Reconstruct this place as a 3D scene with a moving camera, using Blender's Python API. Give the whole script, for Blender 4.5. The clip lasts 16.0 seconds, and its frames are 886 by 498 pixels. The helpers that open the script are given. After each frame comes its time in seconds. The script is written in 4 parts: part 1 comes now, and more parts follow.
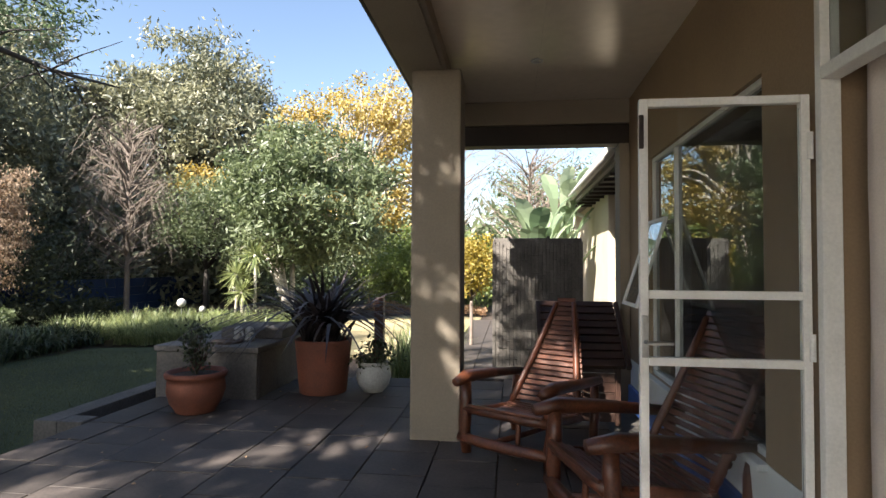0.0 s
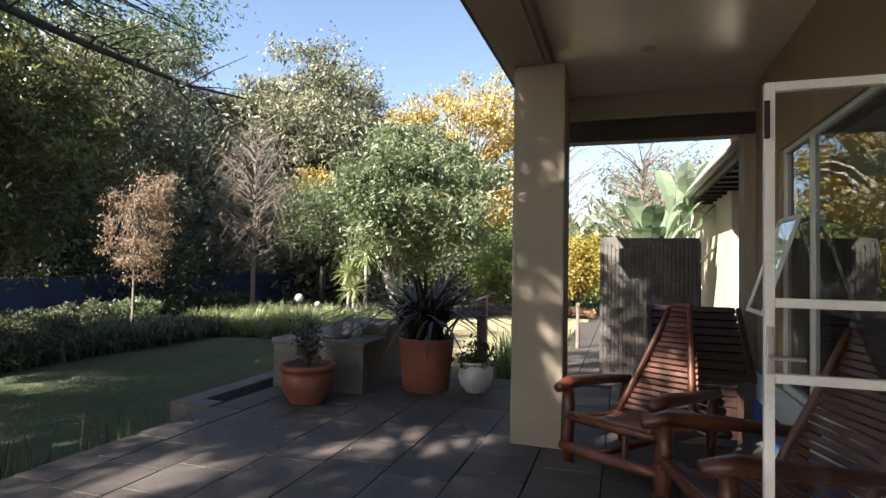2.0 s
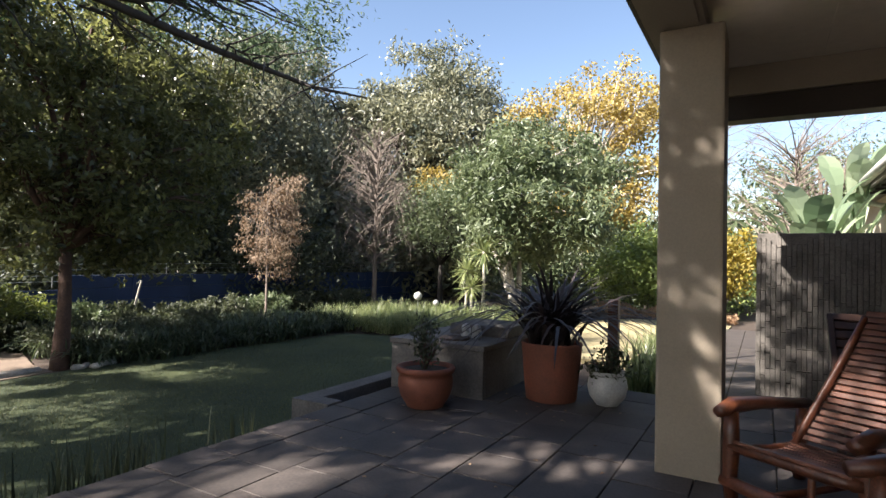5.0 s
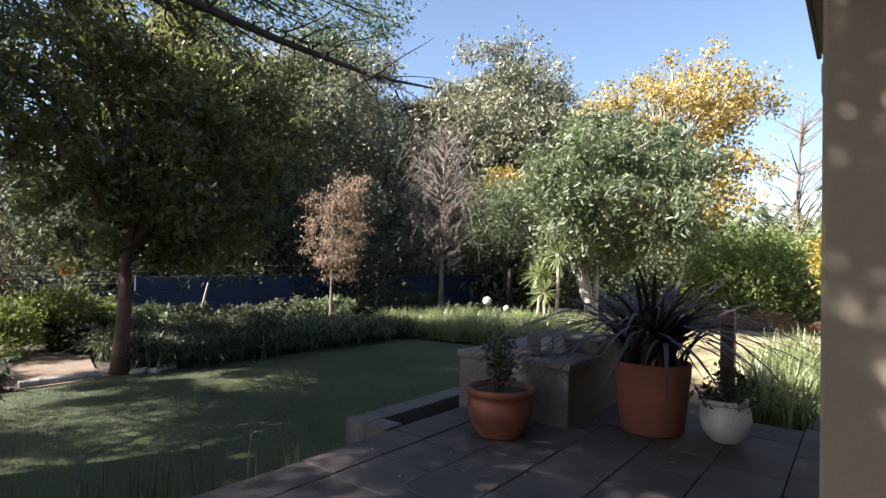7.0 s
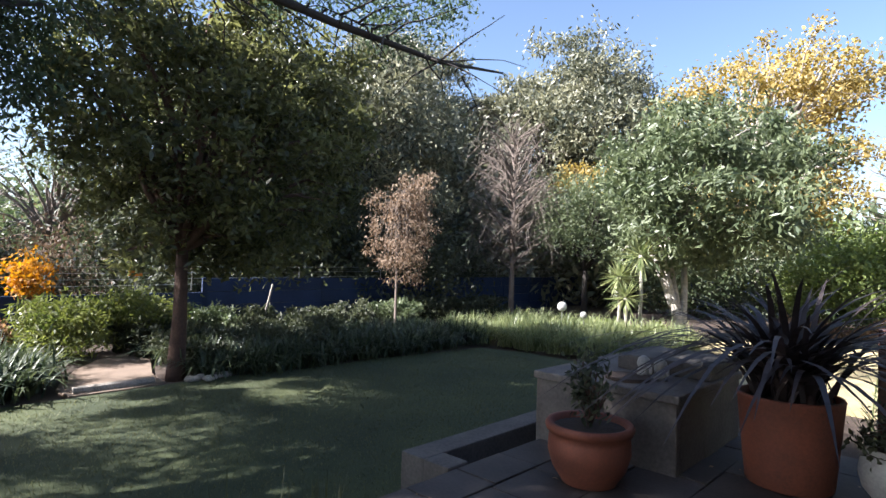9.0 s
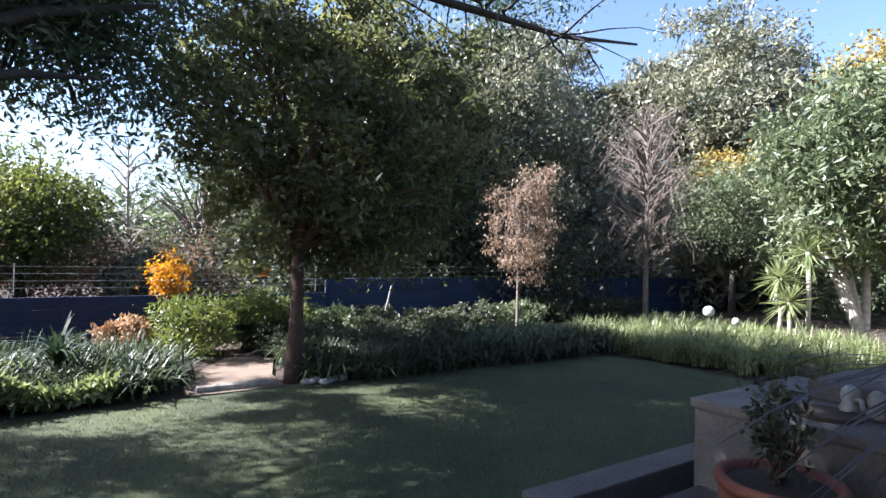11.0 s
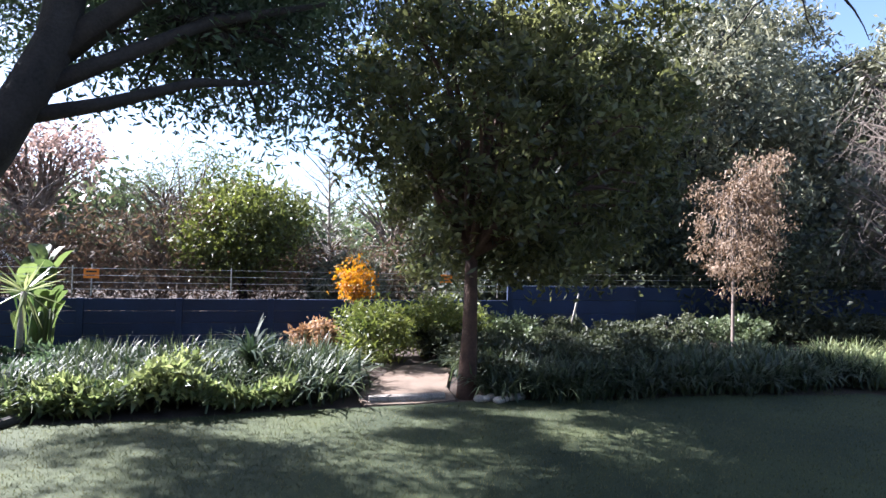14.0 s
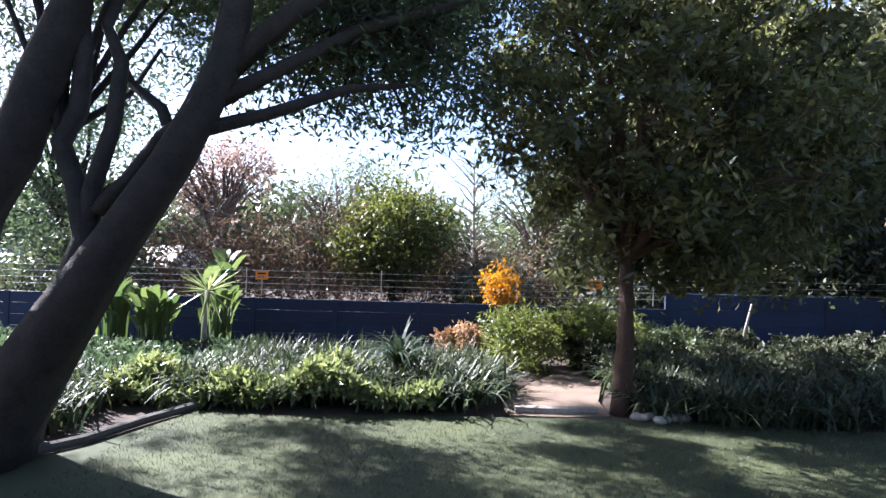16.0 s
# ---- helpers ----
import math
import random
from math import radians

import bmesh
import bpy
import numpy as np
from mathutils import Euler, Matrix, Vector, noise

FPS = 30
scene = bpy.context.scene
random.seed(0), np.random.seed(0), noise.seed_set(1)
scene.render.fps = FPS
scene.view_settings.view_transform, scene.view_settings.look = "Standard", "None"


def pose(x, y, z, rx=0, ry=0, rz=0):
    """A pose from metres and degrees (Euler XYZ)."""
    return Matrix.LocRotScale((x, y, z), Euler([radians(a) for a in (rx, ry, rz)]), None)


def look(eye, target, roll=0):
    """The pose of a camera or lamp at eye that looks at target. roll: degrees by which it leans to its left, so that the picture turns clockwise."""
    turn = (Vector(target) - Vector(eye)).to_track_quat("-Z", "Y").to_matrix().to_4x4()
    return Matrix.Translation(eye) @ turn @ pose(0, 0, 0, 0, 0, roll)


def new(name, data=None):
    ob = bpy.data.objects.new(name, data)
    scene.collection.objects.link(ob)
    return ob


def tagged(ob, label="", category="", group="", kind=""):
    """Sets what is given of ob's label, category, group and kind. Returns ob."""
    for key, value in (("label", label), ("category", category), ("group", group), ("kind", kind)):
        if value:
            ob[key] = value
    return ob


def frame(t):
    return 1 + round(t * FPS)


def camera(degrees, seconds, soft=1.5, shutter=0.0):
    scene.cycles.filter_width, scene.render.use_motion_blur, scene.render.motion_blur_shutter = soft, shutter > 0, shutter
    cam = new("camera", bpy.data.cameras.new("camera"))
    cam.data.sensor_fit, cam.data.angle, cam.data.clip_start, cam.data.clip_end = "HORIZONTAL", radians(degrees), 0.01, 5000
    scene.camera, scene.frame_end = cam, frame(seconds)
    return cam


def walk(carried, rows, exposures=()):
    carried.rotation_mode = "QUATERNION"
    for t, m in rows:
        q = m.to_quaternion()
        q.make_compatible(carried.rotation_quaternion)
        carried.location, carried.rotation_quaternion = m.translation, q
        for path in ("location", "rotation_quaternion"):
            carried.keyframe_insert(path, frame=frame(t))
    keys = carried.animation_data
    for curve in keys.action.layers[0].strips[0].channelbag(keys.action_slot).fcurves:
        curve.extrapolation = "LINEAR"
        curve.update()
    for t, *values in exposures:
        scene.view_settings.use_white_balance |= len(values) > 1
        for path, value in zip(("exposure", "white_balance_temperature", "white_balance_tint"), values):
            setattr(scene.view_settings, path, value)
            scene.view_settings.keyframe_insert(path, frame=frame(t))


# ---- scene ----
cam = camera(77, 16.0)
PATH = [
    (0, (-0.000, -0.100, 1.347), (-0.244, 1.884, 1.406), 0.3),
    (0.5, (0.010, -0.083, 1.350), (-0.331, 1.887, 1.406), 0.4),
    (1, (0.020, -0.063, 1.353), (-0.428, 1.886, 1.409), 0.7),
    (1.5, (0.028, -0.045, 1.356), (-0.507, 1.882, 1.408), 0.8),
    (2, (0.032, -0.031, 1.356), (-0.585, 1.871, 1.408), 0.9),
    (2.5, (0.033, -0.020, 1.355), (-0.657, 1.856, 1.407), 1.0),
    (3, (0.031, -0.007, 1.357), (-0.728, 1.843, 1.406), 1.2),
    (3.5, (0.017, 0.027, 1.359), (-0.808, 1.848, 1.407), 1.3),
    (4, (-0.015, 0.092, 1.358), (-0.904, 1.883, 1.403), 1.3),
    (6.5, (-0.521, 0.800, 1.316), (-1.669, 2.437, 1.362), 1.3),
    (7, (-0.630, 0.954, 1.324), (-1.829, 2.554, 1.372), 1.4),
    (7.5, (-0.743, 1.099, 1.334), (-1.984, 2.667, 1.381), 1.4),
    (8, (-0.862, 1.258, 1.347), (-2.154, 2.784, 1.393), 1.5),
    (10.5, (-1.493, 1.922, 1.340), (-3.075, 3.145, 1.378), 1.3),
    (11, (-1.599, 2.025, 1.339), (-3.267, 3.128, 1.373), 1.2),
    (11.5, (-1.709, 2.124, 1.338), (-3.441, 3.122, 1.374), 1.2),
    (12, (-1.821, 2.216, 1.336), (-3.599, 3.129, 1.373), 1.2),
    (12.5, (-1.932, 2.299, 1.333), (-3.760, 3.110, 1.372), 1.2),
    (13, (-2.041, 2.372, 1.330), (-3.922, 3.050, 1.368), 1.2),
    (13.5, (-2.145, 2.432, 1.326), (-4.055, 3.025, 1.365), 1.2),
    (14, (-2.241, 2.478, 1.322), (-4.181, 2.963, 1.367), 1.3),
    (14.5, (-2.327, 2.508, 1.318), (-4.291, 2.880, 1.364), 1.3),
    (15, (-2.400, 2.519, 1.313), (-4.387, 2.742, 1.362), 1.4),
    (15.5, (-2.457, 2.511, 1.308), (-4.455, 2.604, 1.358), 1.5),
    (16, (-2.498, 2.481, 1.303), (-4.497, 2.458, 1.354), 1.6),
]
walk(cam, [(t, look(e, g, r)) for t, e, g, r in PATH], ((0.0, 2.4, 6450, 12), (7.0, 2.2, 6200, 15), (12.0, 2.55, 5550, 18), (16.0, 2.55, 5600, 20)))

# ---- world and sun ----
SUN_TO = Vector((-0.42, -0.68, 0.60)).normalized()      # towards the sun
world = bpy.data.worlds.new("world")
scene.world = world
world.use_nodes = True
wn = world.node_tree
sky = wn.nodes.new("ShaderNodeTexSky")
sky.sky_type = "NISHITA"
sky.sun_disc = False
sky.sun_elevation = math.asin(SUN_TO.z)
sky.sun_rotation = math.atan2(SUN_TO.x, SUN_TO.y)
sky.air_density, sky.dust_density, sky.ozone_density = 1.0, 1.0, 0.25
wn.links.new(sky.outputs[0], wn.nodes["Background"].inputs[0])
wn.nodes["Background"].inputs[1].default_value = 0.054
sun = bpy.data.lights.new("sun", "SUN")
sun.energy, sun.angle, sun.color = 5.0, radians(0.53), (1.0, 0.94, 0.84)
new("sun", sun).matrix_world = look(SUN_TO * 50, (0, 0, 0))

# ---- materials ----
def mat(name, col, rough=0.8, var=0.25, scale=4.0, fine=60.0, bump=0.3, metal=0.0, spec=0.5, stain=None, dist=0.004):
    """Two-scale procedural surface: broad stains and fine grain, with relief."""
    m = bpy.data.materials.new(name)
    m.use_nodes = True
    nt = m.node_tree
    b = nt.nodes["Principled BSDF"]
    b.inputs["Roughness"].default_value = rough
    b.inputs["Metallic"].default_value = metal
    b.inputs["Specular IOR Level"].default_value = spec
    tc = nt.nodes.new("ShaderNodeTexCoord")
    n1 = nt.nodes.new("ShaderNodeTexNoise"); n1.inputs["Scale"].default_value = scale; n1.inputs["Detail"].default_value = 5
    n2 = nt.nodes.new("ShaderNodeTexNoise"); n2.inputs["Scale"].default_value = fine; n2.inputs["Detail"].default_value = 4
    geo = nt.nodes.new("ShaderNodeNewGeometry")
    for n in (n1, n2):
        nt.links.new(geo.outputs["Position"], n.inputs["Vector"])
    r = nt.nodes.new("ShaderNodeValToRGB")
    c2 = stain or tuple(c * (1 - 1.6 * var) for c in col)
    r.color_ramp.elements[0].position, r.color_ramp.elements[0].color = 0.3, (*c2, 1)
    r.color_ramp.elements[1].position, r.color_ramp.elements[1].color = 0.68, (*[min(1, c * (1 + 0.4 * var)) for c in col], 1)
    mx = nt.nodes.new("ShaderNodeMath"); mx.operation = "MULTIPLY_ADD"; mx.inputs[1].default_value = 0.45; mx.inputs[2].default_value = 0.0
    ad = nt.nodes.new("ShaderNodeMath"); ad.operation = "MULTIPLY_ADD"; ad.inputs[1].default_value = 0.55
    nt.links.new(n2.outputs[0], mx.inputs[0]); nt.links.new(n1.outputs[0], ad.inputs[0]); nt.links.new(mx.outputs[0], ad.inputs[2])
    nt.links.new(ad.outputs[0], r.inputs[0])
    info = nt.nodes.new("ShaderNodeObjectInfo")
    hsv = nt.nodes.new("ShaderNodeHueSaturation")
    mr = nt.nodes.new("ShaderNodeMapRange"); mr.inputs["To Min"].default_value = 1 - 0.5 * var; mr.inputs["To Max"].default_value = 1 + 0.5 * var
    nt.links.new(info.outputs["Random"], mr.inputs[0]); nt.links.new(mr.outputs[0], hsv.inputs["Value"])
    nt.links.new(r.outputs[0], hsv.inputs["Color"]); nt.links.new(hsv.outputs[0], b.inputs["Base Color"])
    bp = nt.nodes.new("ShaderNodeBump"); bp.inputs["Strength"].default_value = bump; bp.inputs["Distance"].default_value = dist
    nt.links.new(ad.outputs[0], bp.inputs["Height"]); nt.links.new(bp.outputs[0], b.inputs["Normal"])
    return m


def leaf_mat(name, lo, hi, rough=0.45, glow=0.3):
    """Leaves: tint drawn per leaf, light passing through the blade."""
    m = bpy.data.materials.new(name)
    m.use_nodes = True
    nt = m.node_tree
    out, b = nt.nodes["Material Output"], nt.nodes["Principled BSDF"]
    at = nt.nodes.new("ShaderNodeAttribute"); at.attribute_name = "tint"
    r = nt.nodes.new("ShaderNodeValToRGB")
    r.color_ramp.elements[0].color, r.color_ramp.elements[1].color = (*lo, 1), (*hi, 1)
    nt.links.new(at.outputs["Fac"], r.inputs[0])
    nt.links.new(r.outputs[0], b.inputs["Base Color"])
    b.inputs["Roughness"].default_value = rough
    tr = nt.nodes.new("ShaderNodeBsdfTranslucent")
    hs = nt.nodes.new("ShaderNodeHueSaturation"); hs.inputs["Saturation"].default_value = 1.15; hs.inputs["Value"].default_value = 1.3
    nt.links.new(r.outputs[0], hs.inputs["Color"]); nt.links.new(hs.outputs[0], tr.inputs[0])
    mix = nt.nodes.new("ShaderNodeMixShader"); mix.inputs[0].default_value = glow
    nt.links.new(b.outputs[0], mix.inputs[1]); nt.links.new(tr.outputs[0], mix.inputs[2]); nt.links.new(mix.outputs[0], out.inputs[0])
    return m


def glass_mat(name, tint=(0.9, 0.95, 0.95)):
    m = bpy.data.materials.new(name)
    m.use_nodes = True
    b = m.node_tree.nodes["Principled BSDF"]
    b.inputs["Base Color"].default_value = (*tint, 1)
    b.inputs["Roughness"].default_value = 0.01
    b.inputs["Transmission Weight"].default_value = 1.0
    b.inputs["IOR"].default_value = 1.45
    return m


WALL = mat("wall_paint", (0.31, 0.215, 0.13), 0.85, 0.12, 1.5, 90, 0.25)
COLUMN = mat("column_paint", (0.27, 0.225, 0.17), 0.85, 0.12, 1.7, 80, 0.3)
CEIL = mat("ceiling_gloss_paint", (0.66, 0.58, 0.47), 0.22, 0.08, 1.2, 12, 0.10, dist=0.01)
WHITE = mat("white_steel_paint", (0.78, 0.76, 0.71), 0.5, 0.12, 6, 90, 0.2)
WHITEWALL = mat("white_wall_paint", (0.78, 0.77, 0.74), 0.8, 0.1, 2, 80, 0.2)
BLUEPAINT = mat("blue_paint", (0.05, 0.13, 0.42), 0.5, 0.2, 4, 70, 0.2)
FENCE = mat("fence_blue_paint", (0.010, 0.027, 0.080), 0.75, 0.3, 1.5, 40, 0.4)
DARKWOOD = mat("dark_beam_timber", (0.022, 0.014, 0.011), 0.6, 0.35, 6, 60, 0.4)
REDWOOD = mat("varnished_log_wood", (0.13, 0.042, 0.02), 0.4, 0.5, 9, 70, 0.4)
SLATWOOD = mat("varnished_slat_wood", (0.12, 0.042, 0.022), 0.35, 0.45, 12, 90, 0.4)
PAVER = mat("paver_slate_concrete", (0.070, 0.056, 0.048), 0.7, 0.38, 3.5, 45, 0.5, stain=(0.030, 0.025, 0.023))
GROUT = mat("joint_sand", (0.085, 0.075, 0.062), 0.95, 0.3, 8, 90, 0.5)
STONE = mat("stacked_stone", (0.13, 0.115, 0.10), 0.85, 0.4, 7, 60, 0.6)
RENDERED = mat("weathered_plaster", (0.12, 0.107, 0.095), 0.9, 0.45, 3, 40, 0.5, stain=(0.055, 0.048, 0.044))
TERRA = mat("terracotta", (0.19, 0.056, 0.028), 0.75, 0.3, 5, 60, 0.35, stain=(0.10, 0.034, 0.02))
GLAZED = mat("white_glazed_pot", (0.42, 0.41, 0.38), 0.4, 0.25, 7, 50, 0.2)
SOIL = mat("soil", (0.06, 0.04, 0.028), 0.95, 0.4, 6, 60, 0.9, dist=0.02)
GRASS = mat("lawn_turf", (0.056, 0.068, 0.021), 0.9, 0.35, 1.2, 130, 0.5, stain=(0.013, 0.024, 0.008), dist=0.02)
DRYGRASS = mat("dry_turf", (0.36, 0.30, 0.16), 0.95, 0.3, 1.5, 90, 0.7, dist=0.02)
SAND = mat("sand_path", (0.22, 0.16, 0.115), 0.9, 0.25, 3, 70, 0.5)
BARK = mat("bark_dark", (0.042, 0.034, 0.029), 0.9, 0.45, 7, 50, 0.9, dist=0.02)
PALEBARK = mat("bark_pale", (0.40, 0.36, 0.31), 0.85, 0.4, 9, 60, 0.6)
TWIG = mat("bare_twig", (0.17, 0.135, 0.11), 0.9, 0.3, 6, 60, 0.3)
REDBARK = mat("bark_brown", (0.10, 0.054, 0.036), 0.9, 0.4, 8, 50, 0.9, dist=0.015)
CLOTH = mat("curtain_cloth", (0.62, 0.53, 0.46), 0.9, 0.12, 4, 150, 0.2)
GUTTER = mat("gutter_paint", (0.62, 0.60, 0.56), 0.5, 0.2, 3, 50, 0.2)
ROOF = mat("roof_sheet", (0.25, 0.23, 0.21), 0.6, 0.25, 2, 40, 0.3)
ROOM = mat("room_plaster", (0.35, 0.30, 0.25), 0.9, 0.1, 2, 60, 0.1)
ORANGE = mat("orange_sign_plastic", (0.85, 0.25, 0.01), 0.5, 0.1, 5, 40, 0.1)
METAL = mat("galvanised_steel", (0.45, 0.45, 0.44), 0.4, 0.2, 8, 60, 0.1, metal=0.9)
BRONZE = mat("grey_cast_figure", (0.30, 0.29, 0.27), 0.5, 0.25, 12, 80, 0.3)
ROOFPALE = mat("pale_roof_sheet", (0.62, 0.57, 0.48), 0.7, 0.15, 2, 40, 0.2)
GLASS = glass_mat("door_glass")
DARKGLASS = glass_mat("window_glass", (0.55, 0.6, 0.6))

L_DARK = leaf_mat("leaf_dark_glossy", (0.014, 0.022, 0.013), (0.09, 0.10, 0.05), 0.6, 0.33)
L_EVER = leaf_mat("leaf_evergreen", (0.012, 0.019, 0.009), (0.20, 0.205, 0.085), 0.33, 0.5)
L_FEATHER = leaf_mat("leaf_feathery", (0.03, 0.052, 0.03), (0.11, 0.15, 0.075), 0.5, 0.35)
L_SAGE = leaf_mat("leaf_sage", (0.03, 0.05, 0.022), (0.17, 0.20, 0.10), 0.5, 0.3)
L_BLUE = leaf_mat("leaf_bluegreen", (0.014, 0.030, 0.024), (0.30, 0.29, 0.18), 0.5, 0.25)
L_YELLOW = leaf_mat("leaf_autumn_yellow", (0.20, 0.15, 0.04), (0.46, 0.35, 0.12), 0.6, 0.35)
L_GOLD = leaf_mat("leaf_gold_shrub", (0.15, 0.12, 0.02), (0.36, 0.27, 0.05), 0.6, 0.35)
L_ORANGE = leaf_mat("leaf_orange", (0.28, 0.10, 0.015), (0.56, 0.32, 0.07), 0.6, 0.45)
L_BROWN = leaf_mat("leaf_dry_brown", (0.20, 0.11, 0.06), (0.40, 0.27, 0.16), 0.7, 0.3)
L_THICKET = leaf_mat("leaf_thicket_brown", (0.05, 0.035, 0.024), (0.17, 0.115, 0.075), 0.7, 0.3)
L_BUSH = leaf_mat("leaf_bush", (0.022, 0.034, 0.010), (0.19, 0.21, 0.06), 0.5, 0.35)
L_NANDINA = leaf_mat("leaf_nandina", (0.03, 0.05, 0.014), (0.22, 0.24, 0.07), 0.45, 0.4)
L_BIRCH = leaf_mat("leaf_birch_dry", (0.13, 0.085, 0.055), (0.34, 0.25, 0.17), 0.7, 0.3)
L_PINK = leaf_mat("leaf_pink", (0.20, 0.14, 0.12), (0.36, 0.27, 0.23), 0.6, 0.4)
L_LIME = leaf_mat("leaf_lime", (0.07, 0.11, 0.03), (0.25, 0.30, 0.09), 0.5, 0.4)
L_STRAP = leaf_mat("leaf_strap", (0.020, 0.036, 0.020), (0.095, 0.115, 0.055), 0.5, 0.25)
L_STRAPPALE = leaf_mat("leaf_strap_pale", (0.10, 0.135, 0.055), (0.32, 0.34, 0.165), 0.35, 0.35)
L_PURPLE = leaf_mat("leaf_bronze_flax", (0.012, 0.009, 0.010), (0.045, 0.032, 0.03), 0.6, 0.1)
L_BROAD = leaf_mat("leaf_broad", (0.04, 0.068, 0.025), (0.13, 0.165, 0.062), 0.5, 0.45)
L_COVER = leaf_mat("leaf_cover", (0.06, 0.095, 0.035), (0.31, 0.34, 0.15), 0.35, 0.38)
L_PADDLE = leaf_mat("leaf_paddle", (0.10, 0.15, 0.08), (0.36, 0.42, 0.28), 0.35, 0.4)
L_LAWN = leaf_mat("leaf_lawn", (0.018, 0.030, 0.010), (0.16, 0.155, 0.06), 0.6, 0.3)

# ---- geometry helpers ----
RNG = np.random.default_rng(7)


class Shape:
    """Collects plain geometry for one mesh."""
    def __init__(self):
        self.v, self.f = [], []

    def box(self, lo, hi, bevel=0.0, turn=None):
        lo, hi = Vector(lo), Vector(hi)
        bm = bmesh.new()
        bmesh.ops.create_cube(bm, size=1)
        for v in bm.verts:
            v.co = Vector([lo[i] + (v.co[i] + 0.5) * (hi[i] - lo[i]) for i in range(3)])
        if bevel:
            bmesh.ops.bevel(bm, geom=bm.edges[:], offset=bevel, segments=2, affect="EDGES", profile=0.6)
        return self.take(bm, turn)

    def take(self, bm, turn=None):
        if turn is not None:
            bm.transform(turn)
        bm.verts.index_update()
        n = len(self.v)
        self.v += [tuple(v.co) for v in bm.verts]
        self.f += [tuple(n + v.index for v in f.verts) for f in bm.faces]
        bm.free()
        return self

    def tube(self, pts, rad, n=8, wob=0.0, seed=0):
        """A tapered round limb through the points."""
        pts = [Vector(p) for p in pts]
        base = len(self.v)
        side = None
        for i, p in enumerate(pts):
            d = (pts[min(i + 1, len(pts) - 1)] - pts[max(i - 1, 0)]).normalized()
            if side is None:
                side = d.orthogonal().normalized()
            side = (side - d * side.dot(d)).normalized()
            up = d.cross(side)
            r = rad[i] if isinstance(rad, (list, tuple)) else rad
            for k in range(n):
                a = 2 * math.pi * k / n
                q = r * (1 + (wob * noise.noise(p * 2.3 + Vector((k, seed, i * 0.7))) if wob else 0))
                self.v.append(tuple(p + (side * math.cos(a) + up * math.sin(a)) * q))
        for i in range(len(pts) - 1):
            for k in range(n):
                a, b = base + i * n + k, base + i * n + (k + 1) % n
                self.f.append((a, b, b + n, a + n))
        self.f.append(tuple(base + k for k in reversed(range(n))))
        self.f.append(tuple(base + (len(pts) - 1) * n + k for k in range(n)))
        return self

    def lathe(self, prof, centre=(0, 0, 0), n=28):
        base = len(self.v)
        for r, z in prof:
            for k in range(n):
                a = 2 * math.pi * k / n
                self.v.append((centre[0] + r * math.cos(a), centre[1] + r * math.sin(a), centre[2] + z))
        for i in range(len(prof) - 1):
            for k in range(n):
                a, b = base + i * n + k, base + i * n + (k + 1) % n
                self.f.append((a, b, b + n, a + n))
        return self

    def obj(self, name, material, parent=None, smooth=False):
        me = bpy.data.meshes.new(name)
        me.from_pydata(self.v, [], self.f)
        me.materials.append(material)
        if smooth:
            me.polygons.foreach_set("use_smooth", [True] * len(me.polygons))
        me.update()
        ob = new(name, me)
        if parent:
            ob.parent = parent
        return ob


def empty(name, label, category, group="", at=(0, 0, 0)):
    ob = new(name)
    ob.location = at
    return tagged(ob, label, category, group)


def quads_obj(name, co, tint, material, parent=None):
    """co: (n, 4, 3) corners of n leaf quads; tint: (n,)"""
    n = len(co)
    me = bpy.data.meshes.new(name)
    me.vertices.add(n * 4); me.loops.add(n * 4); me.polygons.add(n)
    me.vertices.foreach_set("co", np.ascontiguousarray(co, np.float32).ravel())
    me.loops.foreach_set("vertex_index", np.arange(n * 4, dtype=np.int32))
    me.polygons.foreach_set("loop_start", np.arange(0, n * 4, 4, dtype=np.int32))
    a = me.attributes.new("tint", "FLOAT", "FACE")
    a.data.foreach_set("value", np.ascontiguousarray(tint, np.float32))
    me.materials.append(material)
    me.update(); me.validate()
    ob = new(name, me)
    if parent:
        ob.parent = parent
    return ob


def unit(v):
    return v / np.maximum(np.linalg.norm(v, axis=-1, keepdims=True), 1e-6)


def leaf_quads(p, length, width, droop=0.3, flat=0.0, lean=None):
    """Pointed leaves at the places p, in random attitudes."""
    n = len(p)
    d = RNG.normal(size=(n, 3))
    d[:, 2] = d[:, 2] * (1 - flat) - droop
    if lean is not None:
        d += lean
    d = unit(d)
    s = unit(np.cross(d, RNG.normal(size=(n, 3)) * (1 - 0.5 * flat) + np.array([0, 0, flat * 2])))
    ln = length * RNG.uniform(0.6, 1.25, (n, 1))
    w = width * RNG.uniform(0.7, 1.25, (n, 1))
    up = np.cross(s, d)
    mid = p + d * ln * 0.45
    return np.stack([p, mid + s * w * 0.5 + up * w * 0.18, p + d * ln - up * w * 0.15, mid - s * w * 0.5 + up * w * 0.18], 1)


